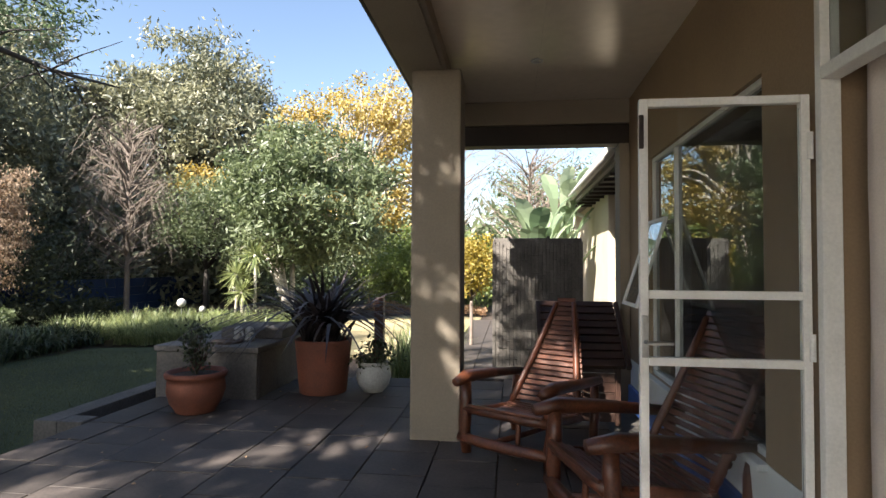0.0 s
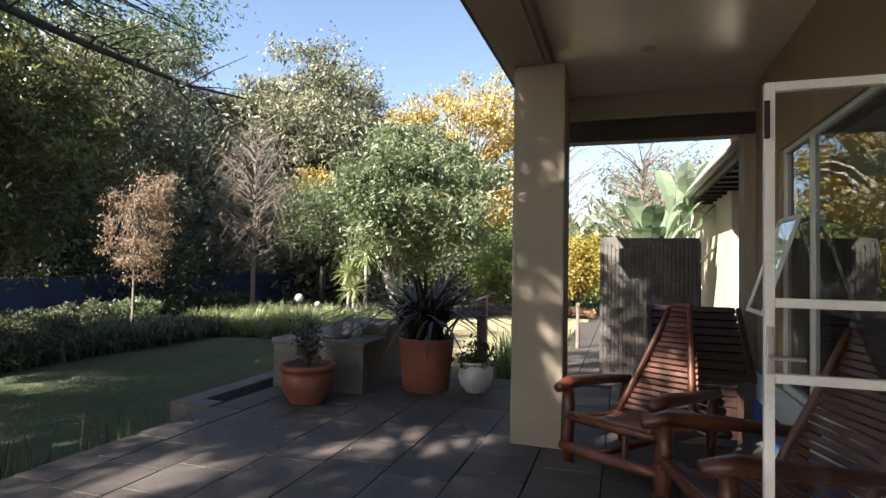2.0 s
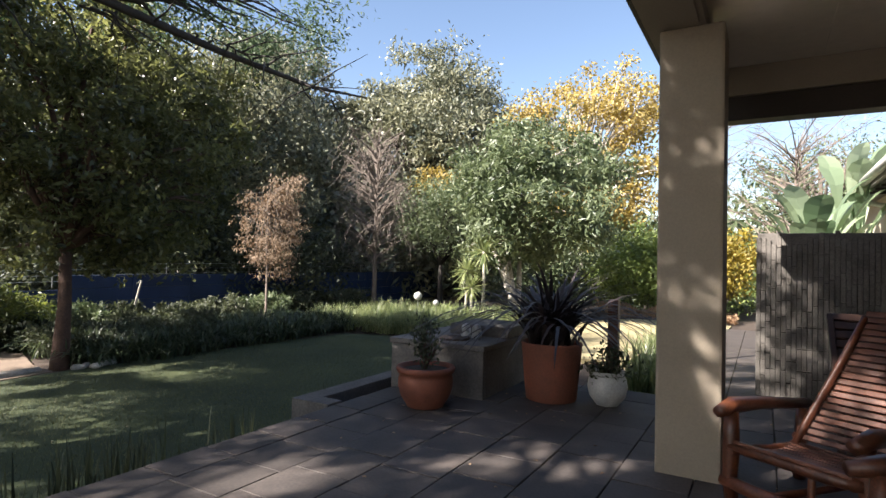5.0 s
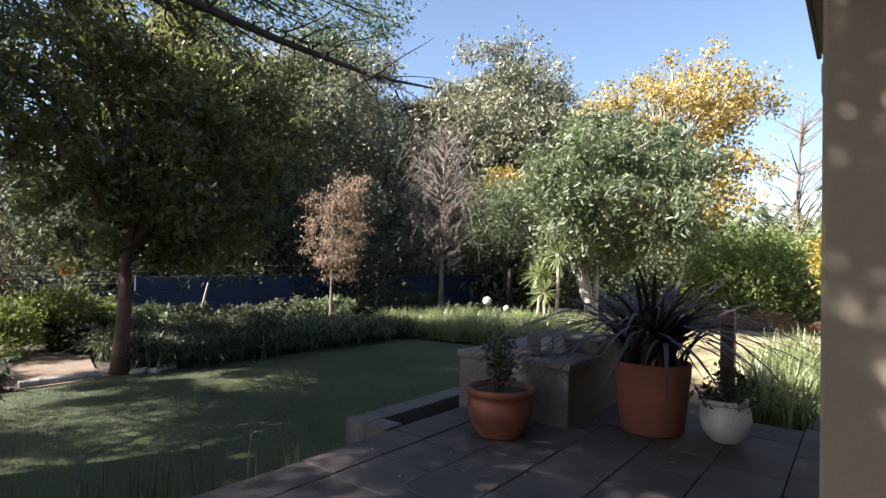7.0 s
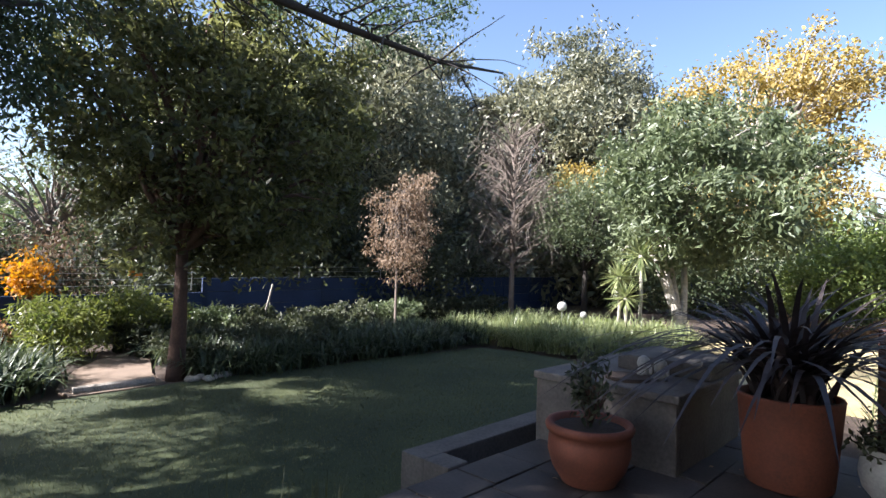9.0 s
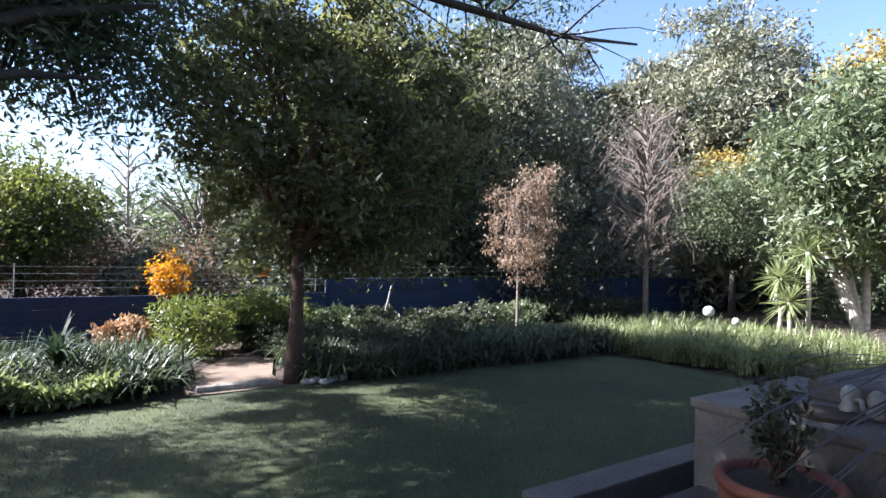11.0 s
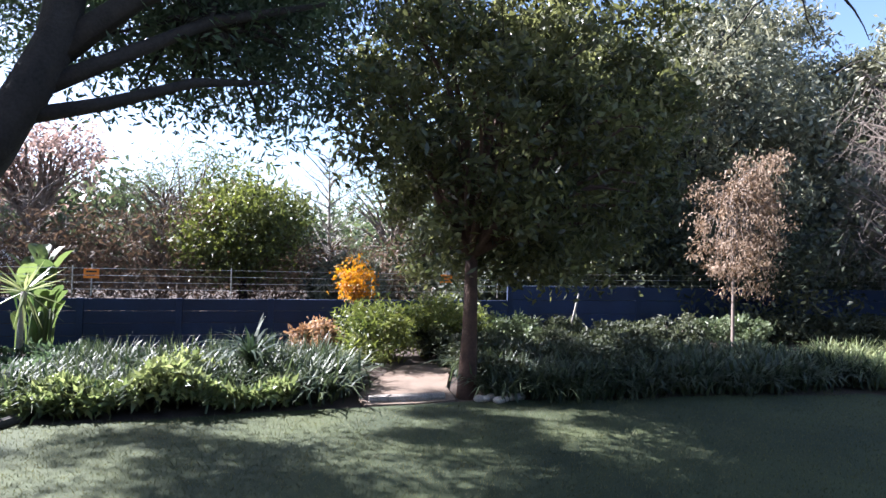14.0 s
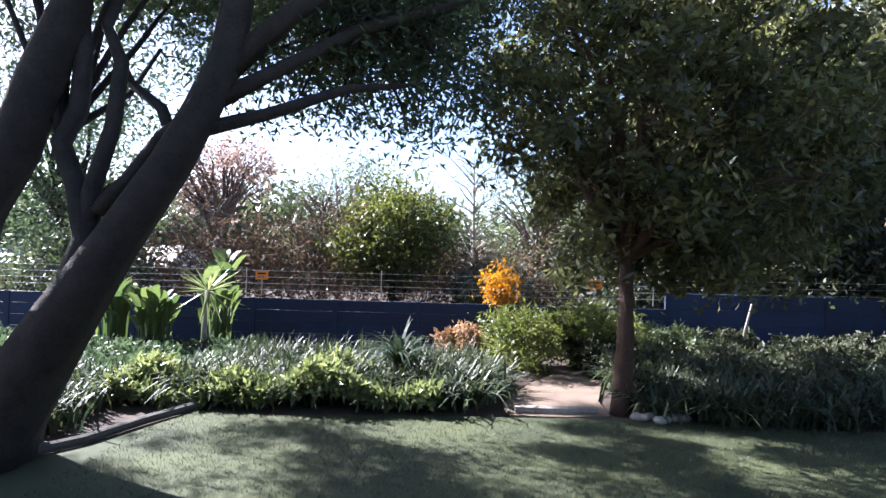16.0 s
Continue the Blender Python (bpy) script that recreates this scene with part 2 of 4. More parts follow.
def crown_points(centre, radii, clusters, per, spread, shell=0.5, seed=0, floor=None, cut=0.0):
    """Clump centres in an uneven ellipsoid, and leaf places about them."""
    rng = np.random.default_rng(seed)
    u = unit(rng.normal(size=(clusters * 3, 3)))
    r = rng.uniform(shell ** 3, 1, (len(u), 1)) ** (1 / 3)
    wave = np.array([noise.noise(Vector(q) * 1.9 + Vector((seed * 3.1, 0, 0))) for q in u.tolist()])[:, None]
    c = np.array(centre) + u * r * np.array(radii) * (1 + 0.38 * wave)
    if cut:
        keep = np.array([noise.noise(Vector(q) * 0.55 + Vector((0, seed * 2.3, 0))) for q in c.tolist()]) > cut - 0.25
        c = c[keep]
    if floor is not None:
        c = c[c[:, 2] > floor]
    c = c[:clusters]
    size = rng.uniform(0.6, 1.3, (len(c), 1, 1))
    p = c[:, None, :] + rng.normal(size=(len(c), per, 3)) * np.array([spread, spread, spread * 0.65]) * size
    t = np.clip(rng.uniform(0, 1, (len(c), 1)) * 0.5 + rng.uniform(0, 0.5, (len(c), per)), 0, 1)
    return c, p.reshape(-1, 3), t.reshape(-1)


def limbs(shape, start, ends, r0, seed=0, n=5, sag=0.15, steps=4):
    rng = random.Random(seed)
    start = Vector(start)
    for e in ends:
        e = Vector(e)
        d = (e - start).length
        pts, rr = [], []
        for i in range(steps + 1):
            k = i / steps
            p = start.lerp(e, k)
            p.z += sag * d * math.sin(k * math.pi)
            if 0 < i < steps:
                p += Vector([rng.uniform(-1, 1) for _ in range(3)]) * d * 0.045
            pts.append(p)
            rr.append(max(0.004, r0 * (1 - 0.86 * k)))
        shape.tube(pts, rr, n)


def tree(name, label, base, fork, centre, radii, trunk_r, leafmat, clusters=160, per=90, spread=0.3, leaf=(0.10, 0.035),
         bark=BARK, shell=0.5, seed=1, droop=0.3, cut=0.0, floor=None, stems=1, branches=26, category="tree", flat=0.0):
    """Tapered trunk, limbs to the clumps, and a crown of single leaves."""
    top = empty(name, label, category, at=base)
    inv = Matrix.Translation(-Vector(base))
    c, p, t = crown_points(centre, radii, clusters, per, spread, shell, seed, floor, cut)
    wood = Shape()
    rng = random.Random(seed)
    for s in range(stems):
        off = Vector((rng.uniform(-1, 1), rng.uniform(-1, 1), 0)) * (0.0 if stems == 1 else radii[0] * 0.35)
        b, f = Vector(base), Vector(fork) + off
        mid = b.lerp(f, 0.5) + Vector((rng.uniform(-1, 1), rng.uniform(-1, 1), 0)) * trunk_r * 0.7
        wood.tube([b - Vector((0, 0, 0.1)), b + (f - b) * 0.08, mid, f], [trunk_r * 1.4, trunk_r * 1.08, trunk_r * 0.9, trunk_r * 0.75], 10, 0.25, s)
        near = sorted(c.tolist(), key=lambda q: rng.random())[:branches // stems]
        limbs(wood, f, near, trunk_r * 0.55, seed + s)
    w = wood.obj("trunk", bark, top, True)
    w.data.transform(inv)
    q = leaf_quads(p, leaf[0], leaf[1], droop, flat) - np.array(base)
    quads_obj("crown", q, t, leafmat, top)
    return top


def blades(p, height, width, arch=0.5, seg=4, spread=1.0):
    """Strap leaves that rise from p and arch over: (quads, blade index)."""
    n = len(p)
    a = RNG.uniform(0, 2 * math.pi, n)
    out = np.stack([np.cos(a), np.sin(a), np.zeros(n)], 1)
    side = np.stack([-np.sin(a), np.cos(a), np.zeros(n)], 1)
    h = height * RNG.uniform(0.6, 1.2, n)[:, None]
    ar = (arch * RNG.uniform(0.3, 1.3, n))[:, None]
    res = []
    prev = None
    for i in range(seg + 1):
        k = i / seg
        c = p + out * h * ar * spread * k ** 1.5 + np.array([0, 0, 1]) * h * (k - ar * 0.62 * k ** 2.6)
        w = width * (1 - k ** 2.2) * (0.75 + 0.5 * k) * 0.5 + 0.0008
        row = (c - side * w, c + side * w)
        if prev is not None:
            res.append(np.stack([prev[0], prev[1], row[1], row[0]], 1))
        prev = row
    return np.concatenate(res), np.tile(RNG.uniform(0, 1, n), seg)


def strap_bed(name, label, places, per, height, width, material, radius=0.12, arch=0.6, category="plants", seg=4):
    places = np.array(places)
    idx = np.repeat(np.arange(len(places)), per)
    p = places[idx] + np.concatenate([RNG.normal(size=(len(idx), 2)) * radius, np.zeros((len(idx), 1))], 1)
    q, t = blades(p, height, width, arch, seg)
    ob = quads_obj(name, q, t, material)
    return tagged(ob, label, category, kind="stuff")


def scatter(lo, hi, n, z, test=None):
    pts = []
    while len(pts) < n:
        x, y = RNG.uniform(lo[0], hi[0]), RNG.uniform(lo[1], hi[1])
        if test is None or test(x, y):
            pts.append((x, y, z))
    return pts


def structure(ob, label, category):
    return tagged(ob, label, category, kind="structure")


LAWN = -0.25
WX = 1.15            # face of the house wall
CEILZ = 3.0
EDGE = -3.57         # west edge of the paving

# ---- ground ----
g = Shape()
xs = [-400, -120, -60] + [-30 + i * 1.0 for i in range(61)] + [60, 120, 400]
for x in xs:
    for y in xs:
        far = max(abs(x), abs(y))
        z = LAWN - 0.02 + 0.05 * noise.noise(Vector((x * 0.11, y * 0.11, 3))) * (1 if far > 9 else 0.2)
        if -4.3 < x < 6 and -9 < y < 17:
            z = -0.33
        g.v.append((x, y, z))
n = len(xs)
for i in range(n - 1):
    for j in range(n - 1):
        g.f.append((i * n + j, (i + 1) * n + j, (i + 1) * n + j + 1, i * n + j + 1))
structure(g.obj("ground", SOIL), "bare dark garden soil under beds and trees", "ground")

def sheet(name, outline, z, material, label, category, thick=0.1):
    bm = bmesh.new()
    top = [bm.verts.new((x, y, z)) for x, y in outline]
    f = bm.faces.new(top)
    r = bmesh.ops.extrude_face_region(bm, geom=[f])
    for v in r["geom"]:
        if isinstance(v, bmesh.types.BMVert):
            v.co.z -= thick
    bmesh.ops.recalc_face_normals(bm, faces=bm.faces[:])
    s = Shape().take(bm)
    return structure(s.obj(name, material), label, category)

lawn_edge = [(-8.10 - 0.2 * math.exp(-((y - 3.9) / 1.6) ** 2) + 0.22 * max(0.0, (y - 7.0) / 2.6) + 0.04 * math.sin(y * 2.3), y) for y in np.linspace(0.0, 9.6, 20)]
lawn_outline = [(-3.58, -8.0), (-3.58, 7.0), (-3.0, 9.6), (-4.5, 10.4), (-5.3, 9.85), (-6.1, 9.78), (-7.0, 9.88)] + lawn_edge[::-1] + [(-7.6, -0.22), (-7.0, -0.42), (-6.3, -0.9), (-5.8, -2.5), (-5.6, -8.0)]
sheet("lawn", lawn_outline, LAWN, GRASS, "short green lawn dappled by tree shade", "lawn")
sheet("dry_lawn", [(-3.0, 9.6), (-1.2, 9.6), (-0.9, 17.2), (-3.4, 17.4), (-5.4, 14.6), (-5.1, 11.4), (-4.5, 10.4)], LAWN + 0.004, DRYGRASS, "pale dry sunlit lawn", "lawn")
sheet("garden_path", [(-8.28, 3.16), (-8.26, 3.7), (-8.36, 4.2), (-9.0, 4.25), (-9.8, 4.5), (-10.4, 4.7), (-10.5, 4.0), (-9.8, 3.55), (-9.1, 3.25), (-8.7, 3.12)], LAWN + 0.012, SAND, "sandy garden path between planted beds", "path")

# patio base, trough and paving
base = Shape()
base.box((EDGE, -6, -0.34), (WX + 0.2, 6.6, -0.035))
base.box((-0.95, 6.6, -0.34), (1.6, 14.0, -0.035))
structure(base.obj("patio_base", GROUT), "sandy concrete base below the paving", "patio")

tro = Shape()
tro.box((-4.02, 4.2, -0.32), (-3.80, 5.95, 0.02), 0.012)
tro.box((-3.798, 4.2, -0.32), (-3.572, 4.40, 0.02), 0.012)
tro_top = tro.obj("raised_planter_edge", RENDERED)
tagged(tro_top, "weathered rendered low coping round a sunken bed", "planter edge")
s = Shape().box((-3.797, 4.402, -0.33), (-3.573, 5.28, -0.13))
tagged(s.obj("planter_soil", SOIL), "dark soil filling the sunken planter bed", "soil")

# ---- house ----
def wall_segments(s, y0, y1, holes, x0=WX, x1=WX + 0.22, z1=CEILZ):
    y = y0
    for a, b, za, zb in holes:
        s.box((x0, y, 0), (x1, a, z1))
        if za > 0:
            s.box((x0, a, 0), (x1, b, za))
        s.box((x0, a, zb), (x1, b, z1))
        y = b
    s.box((x0, y, 0), (x1, y1, z1))

DY0, DY1, DTOP, FTOP = 0.45, 2.10, 2.03, 2.52
WY0, WY1, WZ0, WZ1 = 2.62, 4.75, 0.46, 2.25
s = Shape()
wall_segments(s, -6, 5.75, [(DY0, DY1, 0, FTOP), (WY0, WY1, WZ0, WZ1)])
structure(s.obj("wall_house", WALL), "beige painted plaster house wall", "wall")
s = Shape()
s.box((4.6, -6, 0), (4.8, 5.75, CEILZ)); s.box((WX + 0.22, -6.2, 0), (4.8, -6, CEILZ)); s.box((WX + 0.22, 5.55, 0), (4.6, 5.75, CEILZ))
structure(s.obj("wall_room", ROOM), "plain plaster walls of the dim room", "wall")
s = Shape().box((WX + 0.2, -6, -0.3), (4.8, 5.75, -0.002))
structure(s.obj("floor_room", mat("room_floor", (0.2, 0.13, 0.08), 0.5)), "brown floor of the dim room", "floor")
s = Shape().box((-0.80, -6, CEILZ), (4.8, 5.75, CEILZ + 0.06))
s.box((0.215, -6, CEILZ - 0.008), (0.245, 5.49, CEILZ - 0.001), 0.002)
s.box((-0.50, 2.3, CEILZ - 0.008), (WX - 0.002, 2.33, CEILZ - 0.001), 0.002)
structure(s.obj("ceiling", CEIL), "glossy cream painted verandah ceiling boards", "ceiling")
s = Shape().box((-0.90, -6.1, CEILZ + 0.061), (4.9, 6.0, CEILZ + 0.22))
structure(s.obj("roof_slab", ROOF), "flat verandah roof sheeting", "roof")
s = Shape().box((-0.86, -6, 2.885), (-0.50, 5.75, CEILZ - 0.002), 0.006)
s.box((-0.56, -6, 2.86), (-0.535, 4.1, 2.884), 0.004)
structure(s.obj("beam_edge", COLUMN), "cream painted verandah edge beam", "beam")
s = Shape().box((-0.895, -6.1, 2.90), (-0.863, 5.9, CEILZ + 0.058), 0.008)
structure(s.obj("fascia_gutter", DARKWOOD), "dark painted gutter along the roof edge", "gutter")
s = Shape().box((-0.498, 5.5, 2.76), (WX - 0.002, 5.74, CEILZ - 0.002), 0.006)
structure(s.obj("beam_end", COLUMN), "cream painted end beam of the verandah", "beam")
s = Shape()
s.box((-0.85, 5.53, 2.56), (WX - 0.002, 5.72, 2.757), 0.006)
structure(s.obj("beam_dark", DARKWOOD), "dark stained timber beam under the end beam", "beam")
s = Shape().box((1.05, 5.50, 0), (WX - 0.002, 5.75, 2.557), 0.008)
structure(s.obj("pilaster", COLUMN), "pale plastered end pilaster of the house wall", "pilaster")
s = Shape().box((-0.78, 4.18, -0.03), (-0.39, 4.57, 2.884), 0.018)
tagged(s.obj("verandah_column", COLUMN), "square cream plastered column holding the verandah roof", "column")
s = Shape().box((WX - 0.006, DY1 + 0.06, 0.215), (WX - 0.001, 5.495, 0.455), 0.001)
structure(s.obj("trim_white_band", WHITEWALL), "white painted band below the window", "wall band")
s = Shape().box((WX - 0.03, DY1 + 0.06, 0.0), (WX - 0.001, 5.495, 0.21), 0.006)
structure(s.obj("baseboard_plinth", BLUEPAINT), "blue painted plinth along the house wall", "plinth")

def bar_frame(s, y0, y1, z0, z1, bars_z=(), bars_y=(), w=0.04, d=0.035, x=0.0):
    """Steel section frame in the y-z plane."""
    s.box((x - d / 2, y0, z0), (x + d / 2, y0 + w, z1), 0.004)
    s.box((x - d / 2, y1 - w, z0), (x + d / 2, y1, z1), 0.004)
    s.box((x - d / 2, y0 + w, z0), (x + d / 2, y1 - w, z0 + w), 0.004)
    s.box((x - d / 2, y0 + w, z1 - w), (x + d / 2, y1 - w, z1), 0.004)
    for z in bars_z:
        s.box((x - d / 2, y0 + w, z - 0.016), (x + d / 2, y1 - w, z + 0.016), 0.003)
    for y in bars_y:
        s.box((x - d / 2 - 0.002, y - 0.014, z0 + w), (x + d / 2 + 0.002, y + 0.014, z1 - w), 0.003)

# door frame with fanlight
s = Shape()
bar_frame(s, DY0, DY1, 0.0, FTOP, (), (), 0.04, 0.07, WX + 0.0)
s.box((WX - 0.035, DY0 + 0.04, DTOP), (WX + 0.035, DY1 - 0.04, DTOP + 0.05), 0.005)
fr = s.obj("door_frame", WHITE)
structure(fr, "white painted steel french door frame with fanlight", "door frame")
s = Shape().box((WX - 0.002, DY0 + 0.041, DTOP + 0.051), (WX + 0.002, DY1 - 0.041, FTOP - 0.041))
p = s.obj("fanlight_pane", GLASS, fr); p.visible_shadow = False

# open leaf: hinged at the frame's far side, standing square to the wall
leaf = empty("glazed_door_leaf", "open white steel glazed door leaf with four panes", "door", at=(WX - 0.045, DY1 + 0.03, 0))
W = 0.615
s = Shape()
bar_frame(s, 0, W, 0.02, 1.995, (0.43, 0.985, 1.24), (), 0.032, 0.032)
f = s.obj("frame", WHITE, leaf)
f.matrix_basis = pose(0, 0, 0, 0, 0, 90)
zs = [0.052, 0.43, 0.985, 1.24, 1.963]
for a, b in zip(zs, zs[1:]):
    s = Shape().box((-0.002, 0.033, a + 0.017), (0.002, W - 0.033, b - 0.017))
    p = s.obj("pane", GLASS, leaf); p.matrix_basis = pose(0, 0, 0, 0, 0, 90); p.visible_shadow = False
s = Shape()
s.tube([(-W + 0.016, -0.02, 1.06), (-W + 0.016, -0.06, 1.06), (-W + 0.11, -0.06, 1.06)], 0.008, 8)
s.box((-W + 0.004, -0.024, 1.0), (-W + 0.028, -0.016, 1.16), 0.003)
tagged(s.obj("handle", METAL, leaf), "steel lever handle")
s = Shape().box((-W - 0.004, -0.03, 1.80), (-W + 0.014, -0.017, 1.93), 0.003)
tagged(s.obj("bolt", DARKWOOD, leaf), "dark sliding bolt")
for z in (0.35, 1.05, 1.8):
    Shape().tube([(-0.004, -0.022, z - 0.05), (-0.004, -0.022, z + 0.05)], 0.011, 8).obj("hinge", WHITE, leaf)

# window: big reflective panes, one top-hung sash pushed open
s = Shape()
bar_frame(s, WY0, WY1, WZ0, WZ1, (), (4.10,), 0.035, 0.05, WX + 0.05)
win = s.obj("window_frame", WHITE)
structure(win, "white steel window with dark reflecting glass", "window")
for a, b in ((WY0 + 0.036, 4.085), (4.115, WY1 - 0.036)):
    for c, d in ((WZ0 + 0.036, WZ1 - 0.036),):
        s = Shape().box((WX + 0.048, a, c), (WX + 0.052, b, d))
        p = s.obj("pane", DARKGLASS, win); p.visible_shadow = False
s = Shape().box((WX - 0.05, WY0 - 0.03, WZ0 - 0.035), (WX + 0.02, WY1 + 0.03, WZ0 - 0.002), 0.006)
structure(s.obj("window_sill", WHITEWALL), "white window sill", "sill")
sash = empty("open_sash", "white steel top-hung window sash pushed open", "window sash", at=(WX - 0.005, 4.2, 1.72))
s = Shape()
bar_frame(s, 0, 0.5, -0.72, 0, (), (), 0.03, 0.025)
q = s.obj("frame", WHITE, sash); q.matrix_basis = pose(0, 0, 0, 0, 18, 0)
s = Shape().box((-0.002, 0.031, -0.689), (0.002, 0.469, -0.031))
q = s.obj("pane", GLASS, sash); q.matrix_basis = pose(0, 0, 0, 0, 18, 0); q.visible_shadow = False

# curtain inside the doorway
def curtain(y0, y1, x, label):
    s = Shape()
    m = 70
    for i in range(m + 1):
        y = y0 + (y1 - y0) * i / m
        for k in range(7):
            z = 0.03 + 2.42 * k / 6
            s.v.append((x + 0.028 * math.sin(i * 0.83 + 0.2 * k) + 0.01 * math.sin(i * 2.1 + k), y, z))
    for i in range(m):
        for k in range(6):
            a = i * 7 + k
            s.f.append((a, a + 7, a + 8, a + 1))
    ob = s.obj("curtain", CLOTH, None, True)
    md = ob.modifiers.new("thick", "SOLIDIFY"); md.thickness = 0.004
    return tagged(ob, label, "curtain")
curtain(0.6, 2.05, WX + 0.10, "beige cloth curtain hanging in folds behind the doorway")
s = Shape().tube([(WX + 0.10, 0.46, 2.48), (WX + 0.10, 2.09, 2.48)], 0.014, 10)
tagged(s.obj("curtain_rod", DARKWOOD), "dark curtain rod above the door", "curtain rod")

# recessed downlight
lampo = empty("ceiling_downlight", "small round chrome downlight in the ceiling", "lamp", at=(0.20, 4.38, CEILZ - 0.001))
s = Shape().lathe([(0.045, 0.0), (0.052, -0.004), (0.05, -0.012), (0.036, -0.014), (0.03, -0.002), (0.0, -0.001)], (0, 0, 0), 24)
s.obj("rim", METAL, lampo, True)

# far wing of the house with its eave and gutter
wing = empty("house_wing", "cream plastered wing of the house with a low eave", "house", at=(1.9, 9.6, 0))
s = Shape().box((-0.27, 0.0, -0.3), (4.0, 5.0, 2.62), 0.01)
s.obj("wall", mat("wing_cream_paint", (0.46, 0.40, 0.30), 0.85, 0.12, 1.5, 90, 0.25), wing)
s = Shape()
s.box((-0.62, -3.75, 2.66), (4.5, 5.4, 2.72), 0.01)
s.box((-0.66, -3.78, 2.722), (4.5, 5.45, 2.80), 0.01)
s.obj("roof", ROOF, wing)
s = Shape()
s.box((-0.56, -3.7, 2.60), (-0.12, 2.3, 2.658), 0.004)
for k in range(12):
    s.box((-0.60, -3.6 + k * 0.5, 2.555), (-0.14, -3.55 + k * 0.5, 2.598), 0.003)
s.obj("rafter", DARKWOOD, wing)
s = Shape().tube([(-0.73, -3.8, 2.74), (-0.73, 0, 2.72), (-0.73, 2.2, 2.70)], 0.065, 10)
s.tube([(-0.73, 2.16, 2.68), (-0.74, 2.2, 2.56), (-0.6, 2.25, 2.46), (-0.2, 2.3, 2.36), (-0.14, 2.3, 2.2), (-0.14, 2.3, 0.0)], 0.04, 10)
s.obj("gutter", GUTTER, wing, True)

# ---- verandah furniture ----
def log(s, a, b, r0, r1=None, seed=0):
    a, b = Vector(a), Vector(b)
    r1 = r1 or r0
    rng = random.Random(seed)
    pts = [a.lerp(b, k / 4) + Vector([rng.uniform(-1, 1) for _ in range(3)]) * r0 * 0.22 for k in range(5)]
    rr = [r0 + (r1 - r0) * k / 4 for k in range(5)]
    rr[0] *= 0.88; rr[-1] *= 0.88
    return s.tube(pts, rr, 10, 0.25, seed)

def lounge_chair(place, turn, label, taper=0.0):
    """Rustic log lounger: front at -y, slatted seat running up into a high raked back."""
    ch = empty("log_lounge_chair", label, "chair", "rustic chairs on the verandah", at=place)
    ch.rotation_euler = (0, 0, radians(turn))
    w = 0.34
    for sx in (-1, 1):
        s = Shape(); log(s, (sx * w, -0.42, 0), (sx * w, -0.40, 0.50), 0.042, 0.045, 3 + sx)
        s.obj("front_leg", REDWOOD, ch, True)
        s = Shape(); log(s, (sx * w, 0.30, 0), (sx * w, 0.34, 0.44), 0.038, 0.036, 7 + sx)
        s.obj("back_leg", REDWOOD, ch, True)
        s = Shape()
        pts = [(sx * w, -0.53, 0.515), (sx * (w + 0.01), -0.38, 0.535), (sx * (w + 0.02), -0.1, 0.515), (sx * w, 0.42, 0.465)]
        s.tube(pts, [0.036, 0.046, 0.038, 0.030], 10, 0.3, 5 + sx)
        s.obj("armrest", REDWOOD, ch, True)
        s = Shape(); log(s, (sx * (w - 0.05), -0.44, 0.30), (sx * (w - 0.05), 0.18, 0.22), 0.03, 0.03, 11 + sx)
        log(s, (sx * (w - 0.05), 0.12, 0.20), (sx * (w - 0.05) * (1 - taper), 0.56, 1.04), 0.026, 0.022, 13 + sx)
        s.obj("side_rail", REDWOOD, ch, True)
    s = Shape(); log(s, (-w, -0.42, 0.31), (w, -0.42, 0.31), 0.036, 0.036, 21)
    s.obj("front_rail", REDWOOD, ch, True)
    s = Shape(); log(s, (-w - 0.05, -0.43, 0.10), (w + 0.05, -0.43, 0.10), 0.042, 0.038, 23)
    s.obj("stretcher", REDWOOD, ch, True)
    s = Shape(); log(s, (-0.08, -0.42, 0.11), (0.12, 0.30, 0.14), 0.022, 0.02, 25)
    log(s, (0.1, -0.42, 0.11), (0.1, -0.42, 0.30), 0.018, 0.018, 26)
    s.obj("brace", REDWOOD, ch, True)
    slat = Shape().box((-w + 0.03, -0.017, -0.010), (w - 0.03, 0.017, 0.010), 0.006)
    me = None
    path = []
    for i in range(13):
        k = i / 12
        path.append((-0.44 + 0.60 * k, 0.345 - 0.085 * k - 0.04 * math.sin(k * math.pi), -8))
    for i in range(21):
        k = (i + 1) / 21
        path.append((0.16 + 0.42 * k + 0.04 * math.sin(k * math.pi) * 1.0, 0.262 + 0.80 * k, 62))
    for y, z, tilt in path:
        if me is None:
            ob = slat.obj("slat", SLATWOOD, ch); me = ob.data
        else:
            ob = new("slat", me); ob.parent = ch
        wid = 1.0 - taper * max(0.0, (z - 0.30) / 0.76)
        ob.matrix_basis = pose(0, y, z, tilt + 1.5 * math.sin(z * 37), 0, 0.8 * math.sin(z * 91)) @ Matrix.Diagonal((wid, 1, 1, 1))
    return ch

